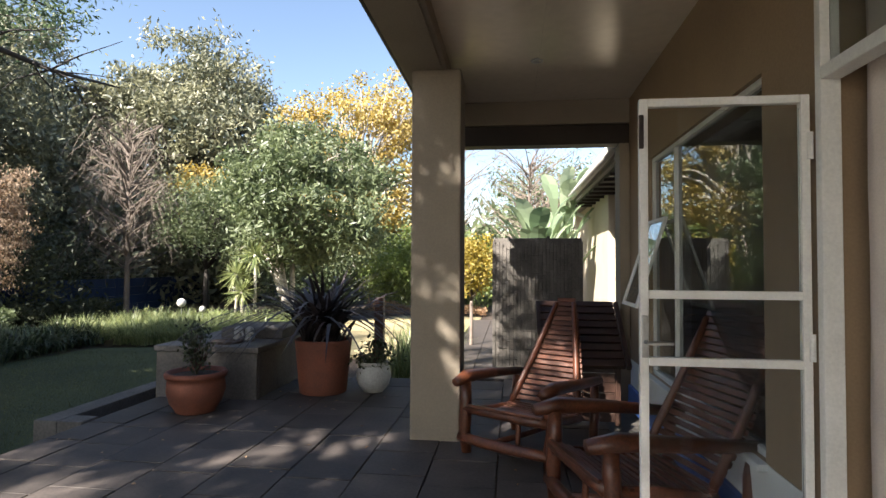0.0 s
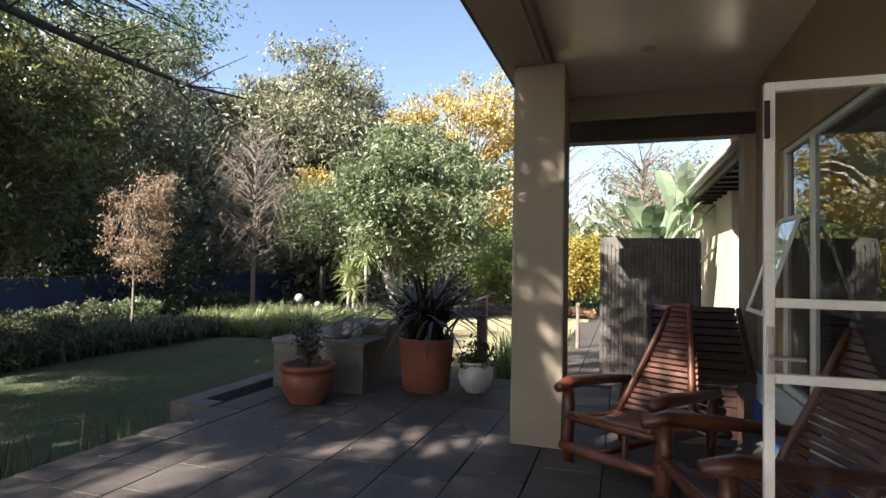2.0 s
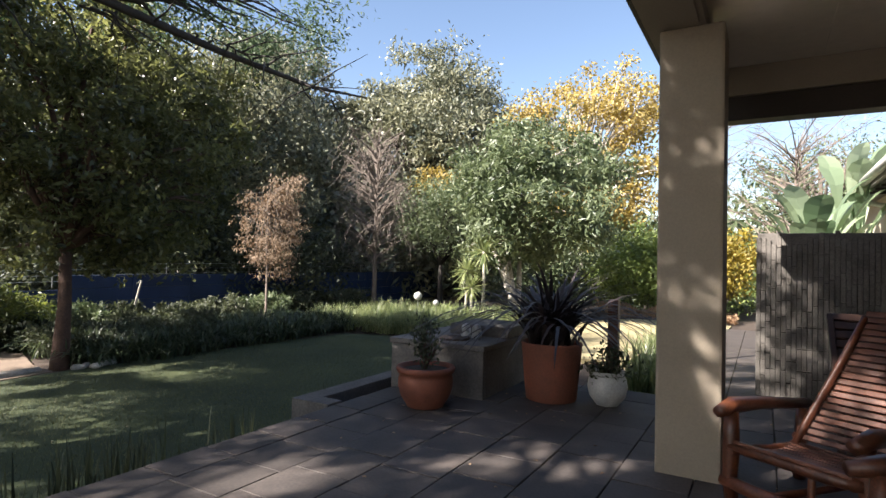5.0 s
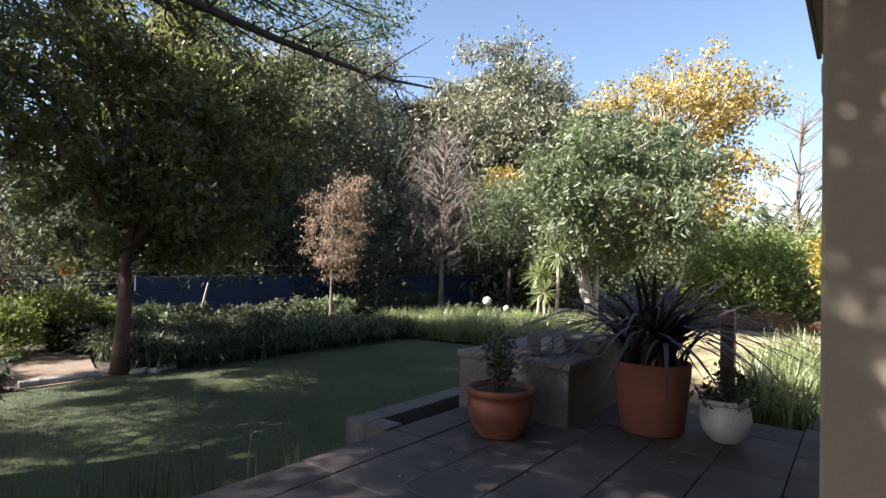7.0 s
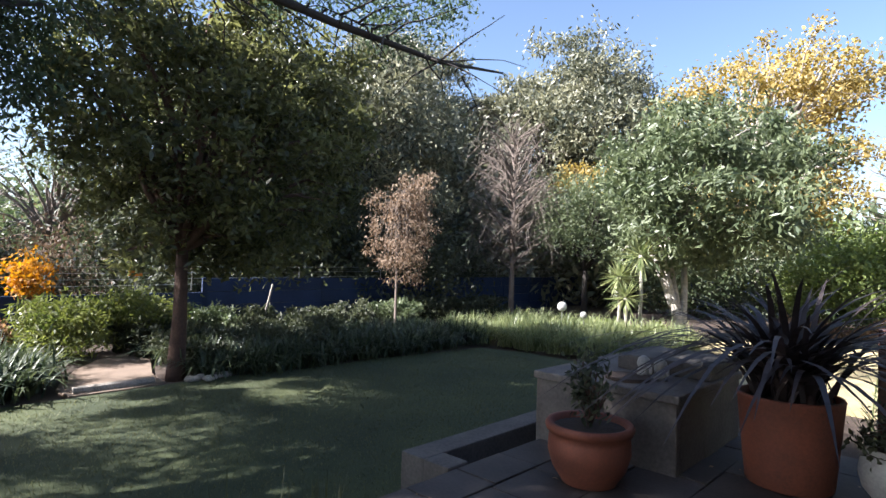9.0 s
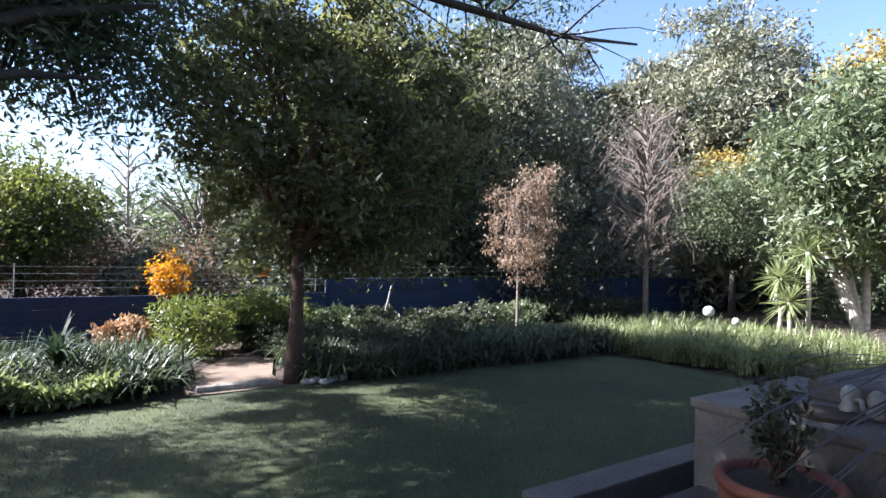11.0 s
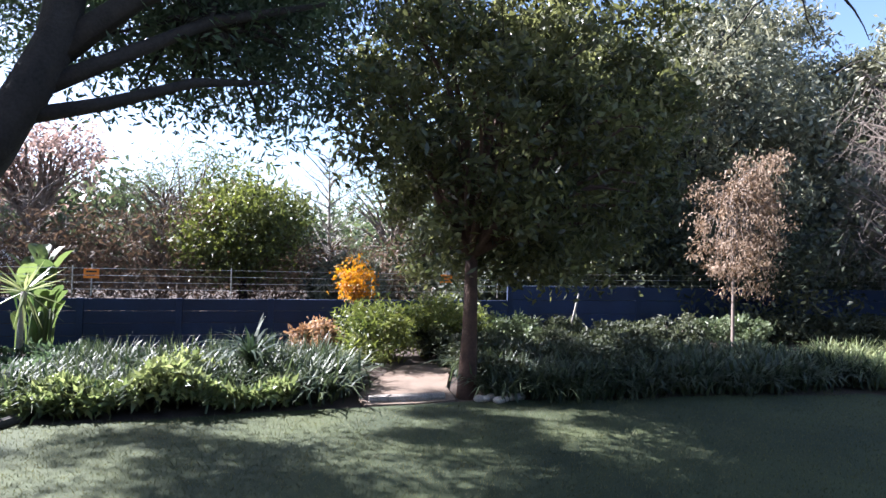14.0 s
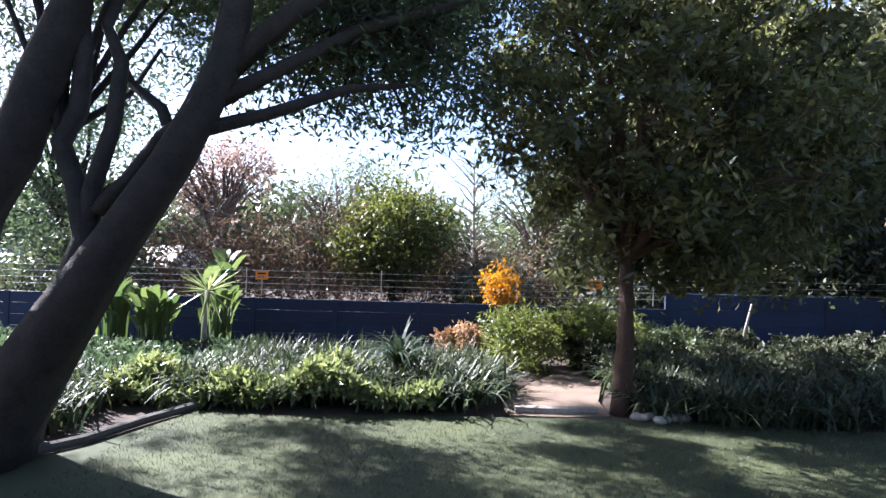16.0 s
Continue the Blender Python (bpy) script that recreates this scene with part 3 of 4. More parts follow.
lounge_chair((0.17, 4.16, 0), -30, "reddish log lounge chair with tapering slatted sunlit back", 0.74)
bx = empty("slatted_wooden_box", "dark slatted timber box with a sloping lid against the wall end", "storage box", at=(0.30, 4.78, 0))
DARKSLAT = mat("dark_box_timber", (0.05, 0.024, 0.016), 0.5, 0.4, 8, 70, 0.4)
for x in (0.0, 0.575):
    for y, h in ((0.0, 0.52), (0.52, 0.93)):
        Shape().box((x, y, 0), (x + 0.045, y + 0.045, h), 0.006).obj("post", DARKSLAT, bx)
for k in range(6):
    Shape().box((0.046, 0.006, 0.03 + k * 0.083), (0.574, 0.026, 0.106 + k * 0.083), 0.004).obj("front_board", DARKSLAT, bx)
for k in range(9):
    y = -0.06 + k * 0.072
    o = Shape().box((-0.03, 0, 0), (0.65, 0.066, 0.018), 0.005).obj("lid_slat", DARKSLAT, bx)
    o.matrix_basis = pose(0, y, 0.50 + (y + 0.06) * 0.80, 38, 0, 0)
o = Shape().box((-0.028, 0.0, -0.016), (0.648, 0.78, -0.002), 0.003).obj("lid_backing", DARKSLAT, bx); o.matrix_basis = pose(0, -0.06, 0.50, 38, 0, 0)
s = Shape().box((0.651, 0, 0), (0.69, 0.80, 0.05), 0.006); o = s.obj("lid_rail", DARKSLAT, bx); o.matrix_basis = pose(0, -0.08, 0.485, 38, 0, 0)
s = Shape().box((-0.07, 0, 0), (-0.031, 0.80, 0.05), 0.006); o = s.obj("lid_rail", DARKSLAT, bx); o.matrix_basis = pose(0, -0.08, 0.485, 38, 0, 0)
lounge_chair((0.74, 3.02, 0), -72, "varnished log chair with slatted seat beside the door")

# ---- stone screen wall ----
screen = empty("stone_screen_wall", "tall grey stacked-stone screen wall on the path", "garden wall", at=(-0.25, 7.06, 0))
s = Shape().box((0.02, 0.02, -0.05), (1.13, 0.22, 1.70), 0.01)
s.obj("core", STONE, screen)
stone_mesh = []
for k, hh in enumerate((0.16, 0.22, 0.29)):
    s = Shape().box((-0.021, -0.014, -hh / 2), (0.021, 0.018, hh / 2), 0.006)
    o = s.obj("stone", STONE, screen); stone_mesh.append((o.data, hh)); o.location = (0.03 + 0.045 * k, 0.02, hh / 2)
rs = random.Random(5)
for col in range(25):
    z = 0.0 if col > 2 else stone_mesh[col][1] + 0.004
    while z < 1.66:
        me, hh = rs.choice(stone_mesh)
        if z + hh > 1.71:
            me, hh = stone_mesh[0]
        if z + hh > 1.74:
            break
        o = new("stone", me); o.parent = screen
        o.location = (0.03 + 0.0455 * col, 0.02 - rs.uniform(-0.004, 0.014), z + hh / 2)
        z += hh + 0.004

# ---- fountain block and pots ----
fb = empty("fountain_block", "weathered rendered block fountain with a raised back ledge", "fountain", at=(-3.60, 5.22, 0))
s = Shape().box((0, 0.0, -0.3), (1.08, 0.06, 0.46), 0.012)
s.box((0, 0.061, -0.3), (0.08, 1.3, 0.46), 0.012); s.box((1.0, 0.061, -0.3), (1.08, 1.3, 0.46), 0.012); s.box((0.081, 1.22, -0.3), (0.999, 1.3, 0.46), 0.012)
s.box((0.081, 0.061, -0.3), (0.999, 1.219, 0.40), 0.002)
s.obj("body", RENDERED, fb)
s = Shape().box((-0.02, -0.02, 0.462), (1.10, 1.32, 0.52), 0.014)
s.obj("coping", RENDERED, fb)
s = Shape().box((0.36, 0.62, 0.521), (1.08, 1.30, 0.64), 0.015)
s.obj("ledge", RENDERED, fb)
s = Shape().lathe([(0.0, 0.525), (0.12, 0.527), (0.15, 0.545), (0.16, 0.545), (0.16, 0.521)], (0.62, 0.26, 0.0), 20)
s.obj("basin", SOIL, fb, True)
def spout(x, y):
    o = empty("fountain_figure", "small grey carved stone ornament on the fountain ledge", "ornament", at=(x, y, 0.521))
    s = Shape().lathe([(0.0, 0.0), (0.05, 0.0), (0.055, 0.03), (0.04, 0.06), (0.05, 0.10), (0.042, 0.135), (0.018, 0.155), (0.0, 0.16)], (0, 0, 0), 16)
    s.obj("body", BRONZE, o, True)
    s = Shape().tube([(0.03, -0.02, 0.08), (0.07, -0.05, 0.09), (0.09, -0.08, 0.04)], [0.018, 0.014, 0.01], 8)
    s.obj("arm", BRONZE, o, True)
spout(-2.94, 5.66); spout(-2.80, 5.63)
post = Shape().box((-1.62, 6.40, -0.05), (-1.51, 6.51, 0.96), 0.01)
tagged(post.obj("timber_post", REDWOOD), "weathered square timber post beside the patio", "post")

def pot(name, at, prof, material, label):
    ob = empty(name, label, "plant pot", at=at)
    s = Shape().lathe(prof, (0, 0, 0), 36)
    s.obj("pot", material, ob, True)
    rim = max(r for r, z in prof) * 0.86
    zt = max(z for r, z in prof) - 0.04
    s = Shape().lathe([(0.0, zt + 0.01), (rim * 0.6, zt + 0.012), (rim, zt)], (0, 0, 0), 24)
    s.obj("soil", SOIL, ob, True)
    return ob, zt
p1, z1 = pot("terracotta_pot", (-2.88, 4.75, 0), [(0, 0), (0.17, 0), (0.175, 0.015), (0.225, 0.09), (0.255, 0.19), (0.25, 0.27), (0.24, 0.305), (0.265, 0.315), (0.275, 0.345), (0.262, 0.368), (0.235, 0.365), (0.22, 0.32)], TERRA, "round terracotta pot with a small leafy shrub")
p2, z2 = pot("tall_terracotta_pot", (-1.99, 5.68, 0), [(0, 0), (0.24, 0), (0.248, 0.012), (0.262, 0.15), (0.285, 0.40), (0.298, 0.535), (0.302, 0.55), (0.295, 0.562), (0.275, 0.56), (0.265, 0.48)], TERRA, "tall straight-sided terracotta pot holding a dark bronze flax")
p3, z3 = pot("white_glazed_pot", (-1.46, 5.76, 0), [(0, 0), (0.10, 0), (0.11, 0.012), (0.165, 0.08), (0.188, 0.17), (0.175, 0.25), (0.15, 0.29), (0.165, 0.31), (0.16, 0.325), (0.14, 0.32), (0.13, 0.27)], GLAZED, "round white glazed pot with trailing greenery")

def leafy(parent_at, label, centre, radii, n, leaf, material, seed, name="potted_shrub", stem=None):
    o = empty(name, label, "plant", at=parent_at)
    c, p, t = crown_points(centre, radii, max(6, n // 12), 12, min(radii) * 0.28, 0.3, seed)
    quads_obj("foliage", leaf_quads(p, leaf[0], leaf[1], 0.15), t, material, o)
    s = Shape(); limbs(s, (0, 0, 0), c[:14].tolist(), 0.010, seed, 5)
    s.obj("stem", REDBARK, o, True)
    return o
leafy((-2.88, 4.75, z1), "small dark leafy shrub growing in a pot", (0, 0, 0.26), (0.13, 0.13, 0.28), 420, (0.06, 0.024), L_DARK, 3)
leafy((-1.46, 5.76, z3), "trailing green plant in a white pot", (0, 0, 0.10), (0.22, 0.2, 0.16), 420, (0.06, 0.03), L_DARK, 4)

o = empty("bronze_flax", "dark bronze flax with long arching strap leaves", "plant", at=(-1.99, 5.68, z2))
pp = np.concatenate([RNG.normal(size=(230, 2)) * 0.09, np.zeros((230, 1))], 1)
q, t = blades(pp, 1.02, 0.046, 1.25, 9)
quads_obj("foliage", q, t, L_PURPLE, o)

# ---- blue precast fence ----
def fence_run(a, b, label, top=0.60, step=1.5):
    a, b = Vector((*a, 0)), Vector((*b, 0))
    d = (b - a)
    n = max(1, round(d.length / step))
    ang = math.degrees(math.atan2(d.y, d.x))
    f = empty("precast_fence", label, "fence", at=(a.x, a.y, LAWN))
    f.rotation_euler = (0, 0, radians(ang))
    L = d.length / n
    hgt = (top - LAWN + 0.05) / 4
    slab = Shape().box((0.055, -0.02, 0.0), (L - 0.055, 0.02, hgt - 0.006), 0.008).obj("panel", FENCE, f)
    pst = Shape().box((-0.055, -0.03, -0.1), (0.055, 0.03, 4 * hgt - 0.045), 0.008).obj("post", FENCE, f)
    slab.location = (0, 0, -0.05)
    for i in range(n):
        for k in range(4):
            if i or k:
                o = new("panel", slab.data); o.parent = f; o.location = (i * L, 0, k * hgt - 0.05)
        o = new("post", pst.data); o.parent = f; o.location = ((i + 1) * L, 0, 0)
fence_run((-13.0, -9.0), (-13.0, 6.6), "dark blue painted precast panel fence behind the beds", 0.56)
fence_run((-13.0, 6.6), (-13.0, 24.4), "blue painted precast panel fence in tree shade", 0.86)
fence_run((-13.0, 24.4), (-1.5, 25.8), "blue painted precast panel fence, partly sunlit", 0.86)
for i, (x, y) in enumerate(((-13.02, 5.25), (-13.02, -1.05))):
    e = empty("electric_fence_sign", "small orange warning sign on the electric fence", "sign", "electric fence signs", at=(x, y, 0.6))
    s = Shape().tube([(0, 0, 0), (0, 0, 0.55)], 0.012, 8); s.obj("rod", METAL, e)
    s = Shape().box((0.014, -0.12, 0.30), (0.02, 0.12, 0.46), 0.002); s.obj("plate", ORANGE, e)
    s = Shape().box((0.021, -0.08, 0.40), (0.0225, 0.08, 0.43)); s.box((0.021, -0.08, 0.34), (0.0225, 0.05, 0.36)); s.obj("lettering", DARKWOOD, e)
wires = Shape()
for z in (0.72, 0.84, 0.96, 1.08):
    wires.tube([(-13.0, -9, z), (-13.0, 4, z - 0.015), (-13.0, 24.2, z + 0.2)], 0.004, 5)
for y in np.linspace(-9, 24.2, 14):
    wires.tube([(-13.0, y, 0.6), (-13.0, y, 1.12)], 0.01, 6)
tagged(wires.obj("electric_fence_wires", METAL), "thin electric fence wires on steel rods above the fence", "fence wires")

# ---- trees ----
tree("evergreen_tree", "dense dark evergreen tree with glossy leaves and a brown trunk", (-8.56, 4.38, LAWN), (-8.60, 4.42, 1.40), (-9.1, 5.05, 3.0), (2.05, 2.2, 2.2), 0.10,
     L_EVER, 430, 95, 0.155, (0.13, 0.046), REDBARK, 0.25, 11, -0.1, floor=1.1, branches=60)

# spreading shade tree: several heavy limbs, fine feathery crown
shade = empty("shade_tree", "large spreading shade tree with heavy dark limbs and feathery leaves", "tree", at=(-6.6, -0.95, LAWN))
B = Vector((-6.6, -0.95, LAWN))
w = Shape()
w.tube([(-6.6, -0.98, -0.4), (-6.6, -0.82, 0.0), (-6.6, -0.64, 0.33), (-6.6, -0.43, 0.71), (-6.6, 0.0, 1.39), (-6.6, 0.39, 1.99), (-6.6, 0.60, 2.37), (-6.6, 0.78, 2.82), (-6.7, 0.86, 3.6), (-6.9, 0.85, 4.4), (-6.8, 0.7, 5.4)], [0.40, 0.31, 0.255, 0.215, 0.165, 0.148, 0.138, 0.12, 0.10, 0.08, 0.05], 14, 0.3, 1)
w.tube([(-6.62, -0.52, 0.62), (-6.66, -0.33, 1.05), (-6.66, -0.23, 1.42), (-6.68, -0.36, 1.82), (-6.68, -0.50, 2.14), (-6.7, -0.38, 2.40), (-6.72, -0.37, 2.80), (-6.8, -0.46, 3.25), (-7.1, -0.6, 4.2)], [0.17, 0.135, 0.115, 0.082, 0.075, 0.068, 0.062, 0.055, 0.03], 11, 0.3, 2)
w.tube([(-6.66, -0.24, 1.40), (-6.66, -0.24, 1.72), (-6.68, -0.10, 2.27), (-6.72, -0.08, 2.78), (-6.8, -0.26, 3.10), (-7.2, -0.1, 4.2)], [0.095, 0.075, 0.06, 0.052, 0.045, 0.02], 10, 0.3, 3)
w.tube([(-6.66, -0.18, 1.62), (-6.68, 0.04, 1.86), (-6.66, 0.30, 2.22), (-6.6, 0.55, 2.34)], [0.07, 0.06, 0.055, 0.05], 9, 0.3, 11)
w.tube([(-6.6, -1.0, 0.1), (-6.65, -1.3, 0.9), (-6.65, -1.12, 1.6), (-6.65, -0.84, 2.07), (-6.65, -0.66, 2.62), (-6.65, -0.43, 3.2), (-6.4, -0.3, 4.4), (-5.6, -0.6, 5.8)], [0.27, 0.22, 0.19, 0.175, 0.165, 0.15, 0.10, 0.05], 12, 0.3, 4)
w.tube([(-6.62, 0.72, 2.66), (-6.7, 1.25, 3.2), (-6.85, 2.4, 4.0), (-6.85, 3.7, 4.30), (-6.6, 5.3, 4.12), (-6.4, 6.9, 4.05), (-6.2, 8.0, 4.15)], [0.10, 0.085, 0.07, 0.058, 0.045, 0.03, 0.015], 9, 0.3, 5)
w.tube([(-6.6, 0.62, 2.42), (-6.75, 1.1, 2.75), (-7.0, 1.7, 3.2), (-7.3, 2.6, 3.6)], [0.075, 0.06, 0.045, 0.02], 8, 0.3, 9)
w.tube([(-6.6, 0.52, 2.22), (-6.75, 1.05, 2.42), (-7.0, 1.6, 2.70), (-7.3, 2.2, 2.85)], [0.065, 0.05, 0.035, 0.015], 8, 0.3, 6)
w.tube([(-6.65, -0.4, 3.3), (-5.8, 0.2, 5.0), (-4.4, 1.6, 5.4), (-3.4, 2.6, 5.6)], [0.11, 0.09, 0.06, 0.02], 8, 0.3, 7)
w.tube([(-6.6, 0.45, 2.05), (-6.8, 0.2, 2.45), (-7.0, -0.15, 2.7), (-7.2, -0.5, 3.2)], [0.055, 0.045, 0.035, 0.015], 8, 0.3, 8)
ps, ts = [], []
for ctr, rad, ncl, per, sd, fl, hole in (((-7.9, 0.8, 4.75), (2.3, 3.3, 1.6), 330, 110, 31, 3.2, 0.0), ((-6.8, 4.9, 4.9), (1.4, 3.0, 0.7), 60, 90, 33, 4.2, 0.15), ((-8.7, -1.6, 4.4), (2.0, 2.2, 1.4), 110, 100, 34, 3.0, 0.0),
                                   ((-7.9, 1.75, 3.30), (0.9, 1.35, 0.70), 110, 100, 35, 2.45, 0.0)):
    c, p, t = crown_points(ctr, rad, ncl, per, 0.21, 0.2, sd, fl, hole)
    ps.append(p); ts.append(t)
    start = {31: (-6.7, 0.86, 3.6), 33: (-6.85, 3.7, 4.30), 34: (-6.68, -0.5, 2.2), 35: (-7.0, 1.7, 3.2)}[sd]
    limbs(w, start, c[:(12 if sd == 34 else 34)].tolist(), 0.035, sd, 5, 0.10)
# high leaf layer added mostly out of view to cast dappled shade, with open gaps
n0 = 250000
ang, rr = RNG.uniform(0, 2 * math.pi, n0), np.sqrt(RNG.uniform(0, 1, n0))
hx, hy = -6.9 + 5.6 * rr * np.cos(ang), -4.3 + 5.2 * rr * np.sin(ang)
# lobe added to keep the column and stone screen in shade
east_part = RNG.uniform(0, 1, n0) < 0.3
hx = np.where(east_part, -3.4 + 3.4 * rr * np.cos(ang), hx)
hy = np.where(east_part, -0.9 + 3.2 * rr * np.sin(ang), hy)
# lobe added to shade the far lawn and beds by the fence
west_part = RNG.uniform(0, 1, n0) < 0.24
hx = np.where(west_part, -13.0 + 3.3 * rr * np.cos(ang), hx)
hy = np.where(west_part, -0.3 + 3.6 * rr * np.sin(ang), hy)
gap = np.array([noise.noise(Vector((u * 0.6, v * 0.6, 11))) + 0.8 * noise.noise(Vector((u * 1.7, v * 1.7, 2))) for u, v in zip(hx.tolist(), hy.tolist())])
low = np.array([noise.noise(Vector((u * 0.3, v * 0.3, 5))) for u, v in zip(hx.tolist(), hy.tolist())])
hz = 6.4 + 0.6 * low + RNG.normal(size=n0) * 0.14
# leaf cover set by zone: dense to shade the patio, thin for sunlit beds
k = gap < np.where(east_part, 0.10, np.where(hx > -9.3, 0.27, 0.0))
high = np.stack([hx, hy, hz], 1)[k]
quads_obj("shade_casting_crown", leaf_quads(high, 0.12, 0.042, 0.35) - np.array(B), RNG.uniform(0, 1, len(high)), L_FEATHER, shade)
for st in ((-6.8, 0.7, 5.4), (-5.6, -0.6, 5.8), (-6.4, -0.3, 4.4)):
    limbs(w, st, high[RNG.integers(0, len(high), 16)].tolist(), 0.05, 70, 5, 0.05)
rt = random.Random(3)
for i in range(34):
    k = rt.uniform(0.15, 1.0)
    a0 = Vector((-6.8, 1.4, 3.4)).lerp(Vector((-6.3, 7.4, 3.9)), k) + Vector((0, 0, 0.5 * math.sin(k * math.pi)))
    limbs(w, a0, [a0 + Vector((rt.uniform(-0.9, 0.9), rt.uniform(-0.5, 1.1), rt.uniform(-0.75, 0.5)))], 0.016, 300 + i, 4, 0.06, 4)
wo = w.obj("trunk", BARK, shade, True); wo.data.transform(Matrix.Translation(-B))
quads_obj("crown", leaf_quads(np.concatenate(ps), 0.10, 0.030, 0.35) - np.array(B), np.concatenate(ts), L_FEATHER, shade)

tree("sage_tree", "light grey-green leafy tree with pale slender stems", (-6.0, 14.6, LAWN), (-6.0, 14.7, 1.9), (-5.7, 14.8, 3.2), (2.5, 2.2, 2.0), 0.075, L_SAGE, 300, 85, 0.22, (0.20, 0.055), PALEBARK, 0.3, 21, 0.5, cut=0.2, stems=4, floor=0.9, branches=40)
tree("yellow_autumn_tree", "tall yellow autumn tree thinning to bare twigs", (-6.8, 23.5, LAWN), (-6.7, 23.4, 3.5), (-6.3, 23.5, 6.0), (3.2, 3.0, 3.7), 0.2, L_YELLOW, 230, 85, 0.34, (0.16, 0.10), PALEBARK, 0.35, 22, 0.3, branches=120, cut=0.1)
tree("tall_bluegreen_tree", "tall blue-green tree with pale sunlit top", (-17.0, 27, LAWN), (-17, 27, 4), (-16.6, 26.5, 7.6), (5.2, 4.6, 5.0), 0.35, L_BLUE, 520, 115, 0.48, (0.30, 0.095), BARK, 0.5, 23, 0.6, cut=0.05, branches=60)
tree("tall_bluegreen_tree", "tall blue-green tree in the neighbouring garden", (-23.0, 21, LAWN), (-23, 21, 4), (-22.5, 20.5, 7.0), (5.0, 4.4, 5.2), 0.35, L_BLUE, 480, 110, 0.48, (0.30, 0.095), BARK, 0.5, 24, 0.6, cut=0.05, branches=60)
tree("tall_dark_tree", "tall dark evergreen behind the fence", (-18.0, 14, LAWN), (-18, 14, 3), (-17.8, 14.2, 5.2), (3.6, 3.6, 4.4), 0.3, L_BLUE, 360, 105, 0.40, (0.25, 0.08), BARK, 0.4, 25, 0.5, cut=0.0, branches=40)
tree("tall_dark_tree", "dark leafy evergreen behind the fence", (-16.0, 9.2, LAWN), (-16, 9.2, 2.5), (-16.0, 9.4, 4.6), (2.6, 2.8, 3.6), 0.25, L_EVER, 300, 100, 0.36, (0.22, 0.075), BARK, 0.3, 26, 0.4, cut=0.0, branches=40)
tree("small_yellow_tree", "small yellow-leaved treetop above the shrubs", (-12.6, 21.8, LAWN), (-12.6, 21.8, 3.0), (-12.6, 21.8, 4.4), (1.1, 1.1, 1.0), 0.1, L_YELLOW, 50, 60, 0.3, (0.18, 0.1), PALEBARK, 0.2, 27, branches=20)
tree("green_understory_tree", "mid-green leafy tree among the shrubs", (-10.8, 18.6, LAWN), (-10.8, 18.6, 1.2), (-10.4, 18.4, 2.9), (2.1, 1.8, 1.6), 0.1, L_SAGE, 150, 80, 0.34, (0.17, 0.05), BARK, 0.2, 28, floor=1.5)
tree("weeping_birch", "slim birch with weeping brown dry leaves", (-10.6, 9.9, LAWN), (-10.6, 9.9, 2.7), (-10.5, 9.95, 2.25), (0.72, 0.78, 1.45), 0.028, L_BIRCH, 105, 55, 0.11, (0.085, 0.024), TWIG, 0.2, 29, 1.6, branches=105, floor=0.75, cut=0.12)
tree("round_green_bush_tree", "rounded dark green tree behind the fence", (-16.8, 1.0, LAWN), (-16.8, 1.0, 0.8), (-16.7, 1.05, 2.0), (1.45, 1.45, 1.3), 0.12, L_BUSH, 190, 80, 0.26, (0.14, 0.055), BARK, 0.3, 41, floor=0.3)
tree("pink_blossom_tree", "pinkish autumn tree beyond the fence", (-19.5, -4.6, LAWN), (-19.5, -4.6, 1.8), (-19.4, -4.6, 3.9), (1.5, 1.5, 1.2), 0.12, L_PINK, 60, 50, 0.3, (0.16, 0.08), TWIG, 0.3, 42, branches=50)
tree("grey_green_tree", "soft grey-green tree beyond the fence", (-21.0, -1.2, LAWN), (-21, -1.2, 1.5), (-21.0, -1.0, 2.6), (2.0, 2.4, 1.9), 0.12, L_SAGE, 120, 60, 0.36, (0.14, 0.05), TWIG, 0.3, 43, branches=60, cut=0.1)
tree("grey_green_tree", "soft grey-green tree beyond the fence", (-22.0, 5.6, LAWN), (-22, 5.6, 1.5), (-22.0, 5.8, 3.0), (2.2, 2.4, 2.2), 0.12, L_SAGE, 120, 60, 0.36, (0.14, 0.05), TWIG, 0.3, 44, branches=60, cut=0.1)
tree("orange_maple", "small maple with bright orange autumn leaves", (-11.9, 3.35, LAWN), (-11.9, 3.35, 0.4), (-11.9, 3.35, 0.98), (0.27, 0.25, 0.36), 0.025, L_ORANGE, 30, 36, 0.10, (0.085, 0.04), TWIG, 0.2, 45, branches=20)
tree("gold_topiary", "round clipped golden standard shrub", (-0.68, 9.4, LAWN), (-0.68, 9.4, 0.75), (-0.68, 9.4, 1.38), (0.42, 0.42, 0.46), 0.035, L_GOLD, 90, 50, 0.10, (0.07, 0.03), TWIG, 0.5, 46, branches=20, category="shrub")
tree("gold_hedge", "yellow-green hedge at the end of the garden", (-2.3, 19.2, LAWN), (-2.3, 19.2, 0.4), (-2.2, 19.2, 1.2), (2.4, 1.0, 1.35), 0.06, L_LIME, 130, 70, 0.26, (0.13, 0.06), TWIG, 0.3, 47, category="hedge")
tree("neighbour_tree", "dark tree in the far corner of the next garden", (-19, -9, LAWN), (-19, -9, 2), (-19, -9, 4.0), (3, 3, 3), 0.2, L_FEATHER, 130, 70, 0.4, (0.2, 0.07), BARK, 0.3, 48)
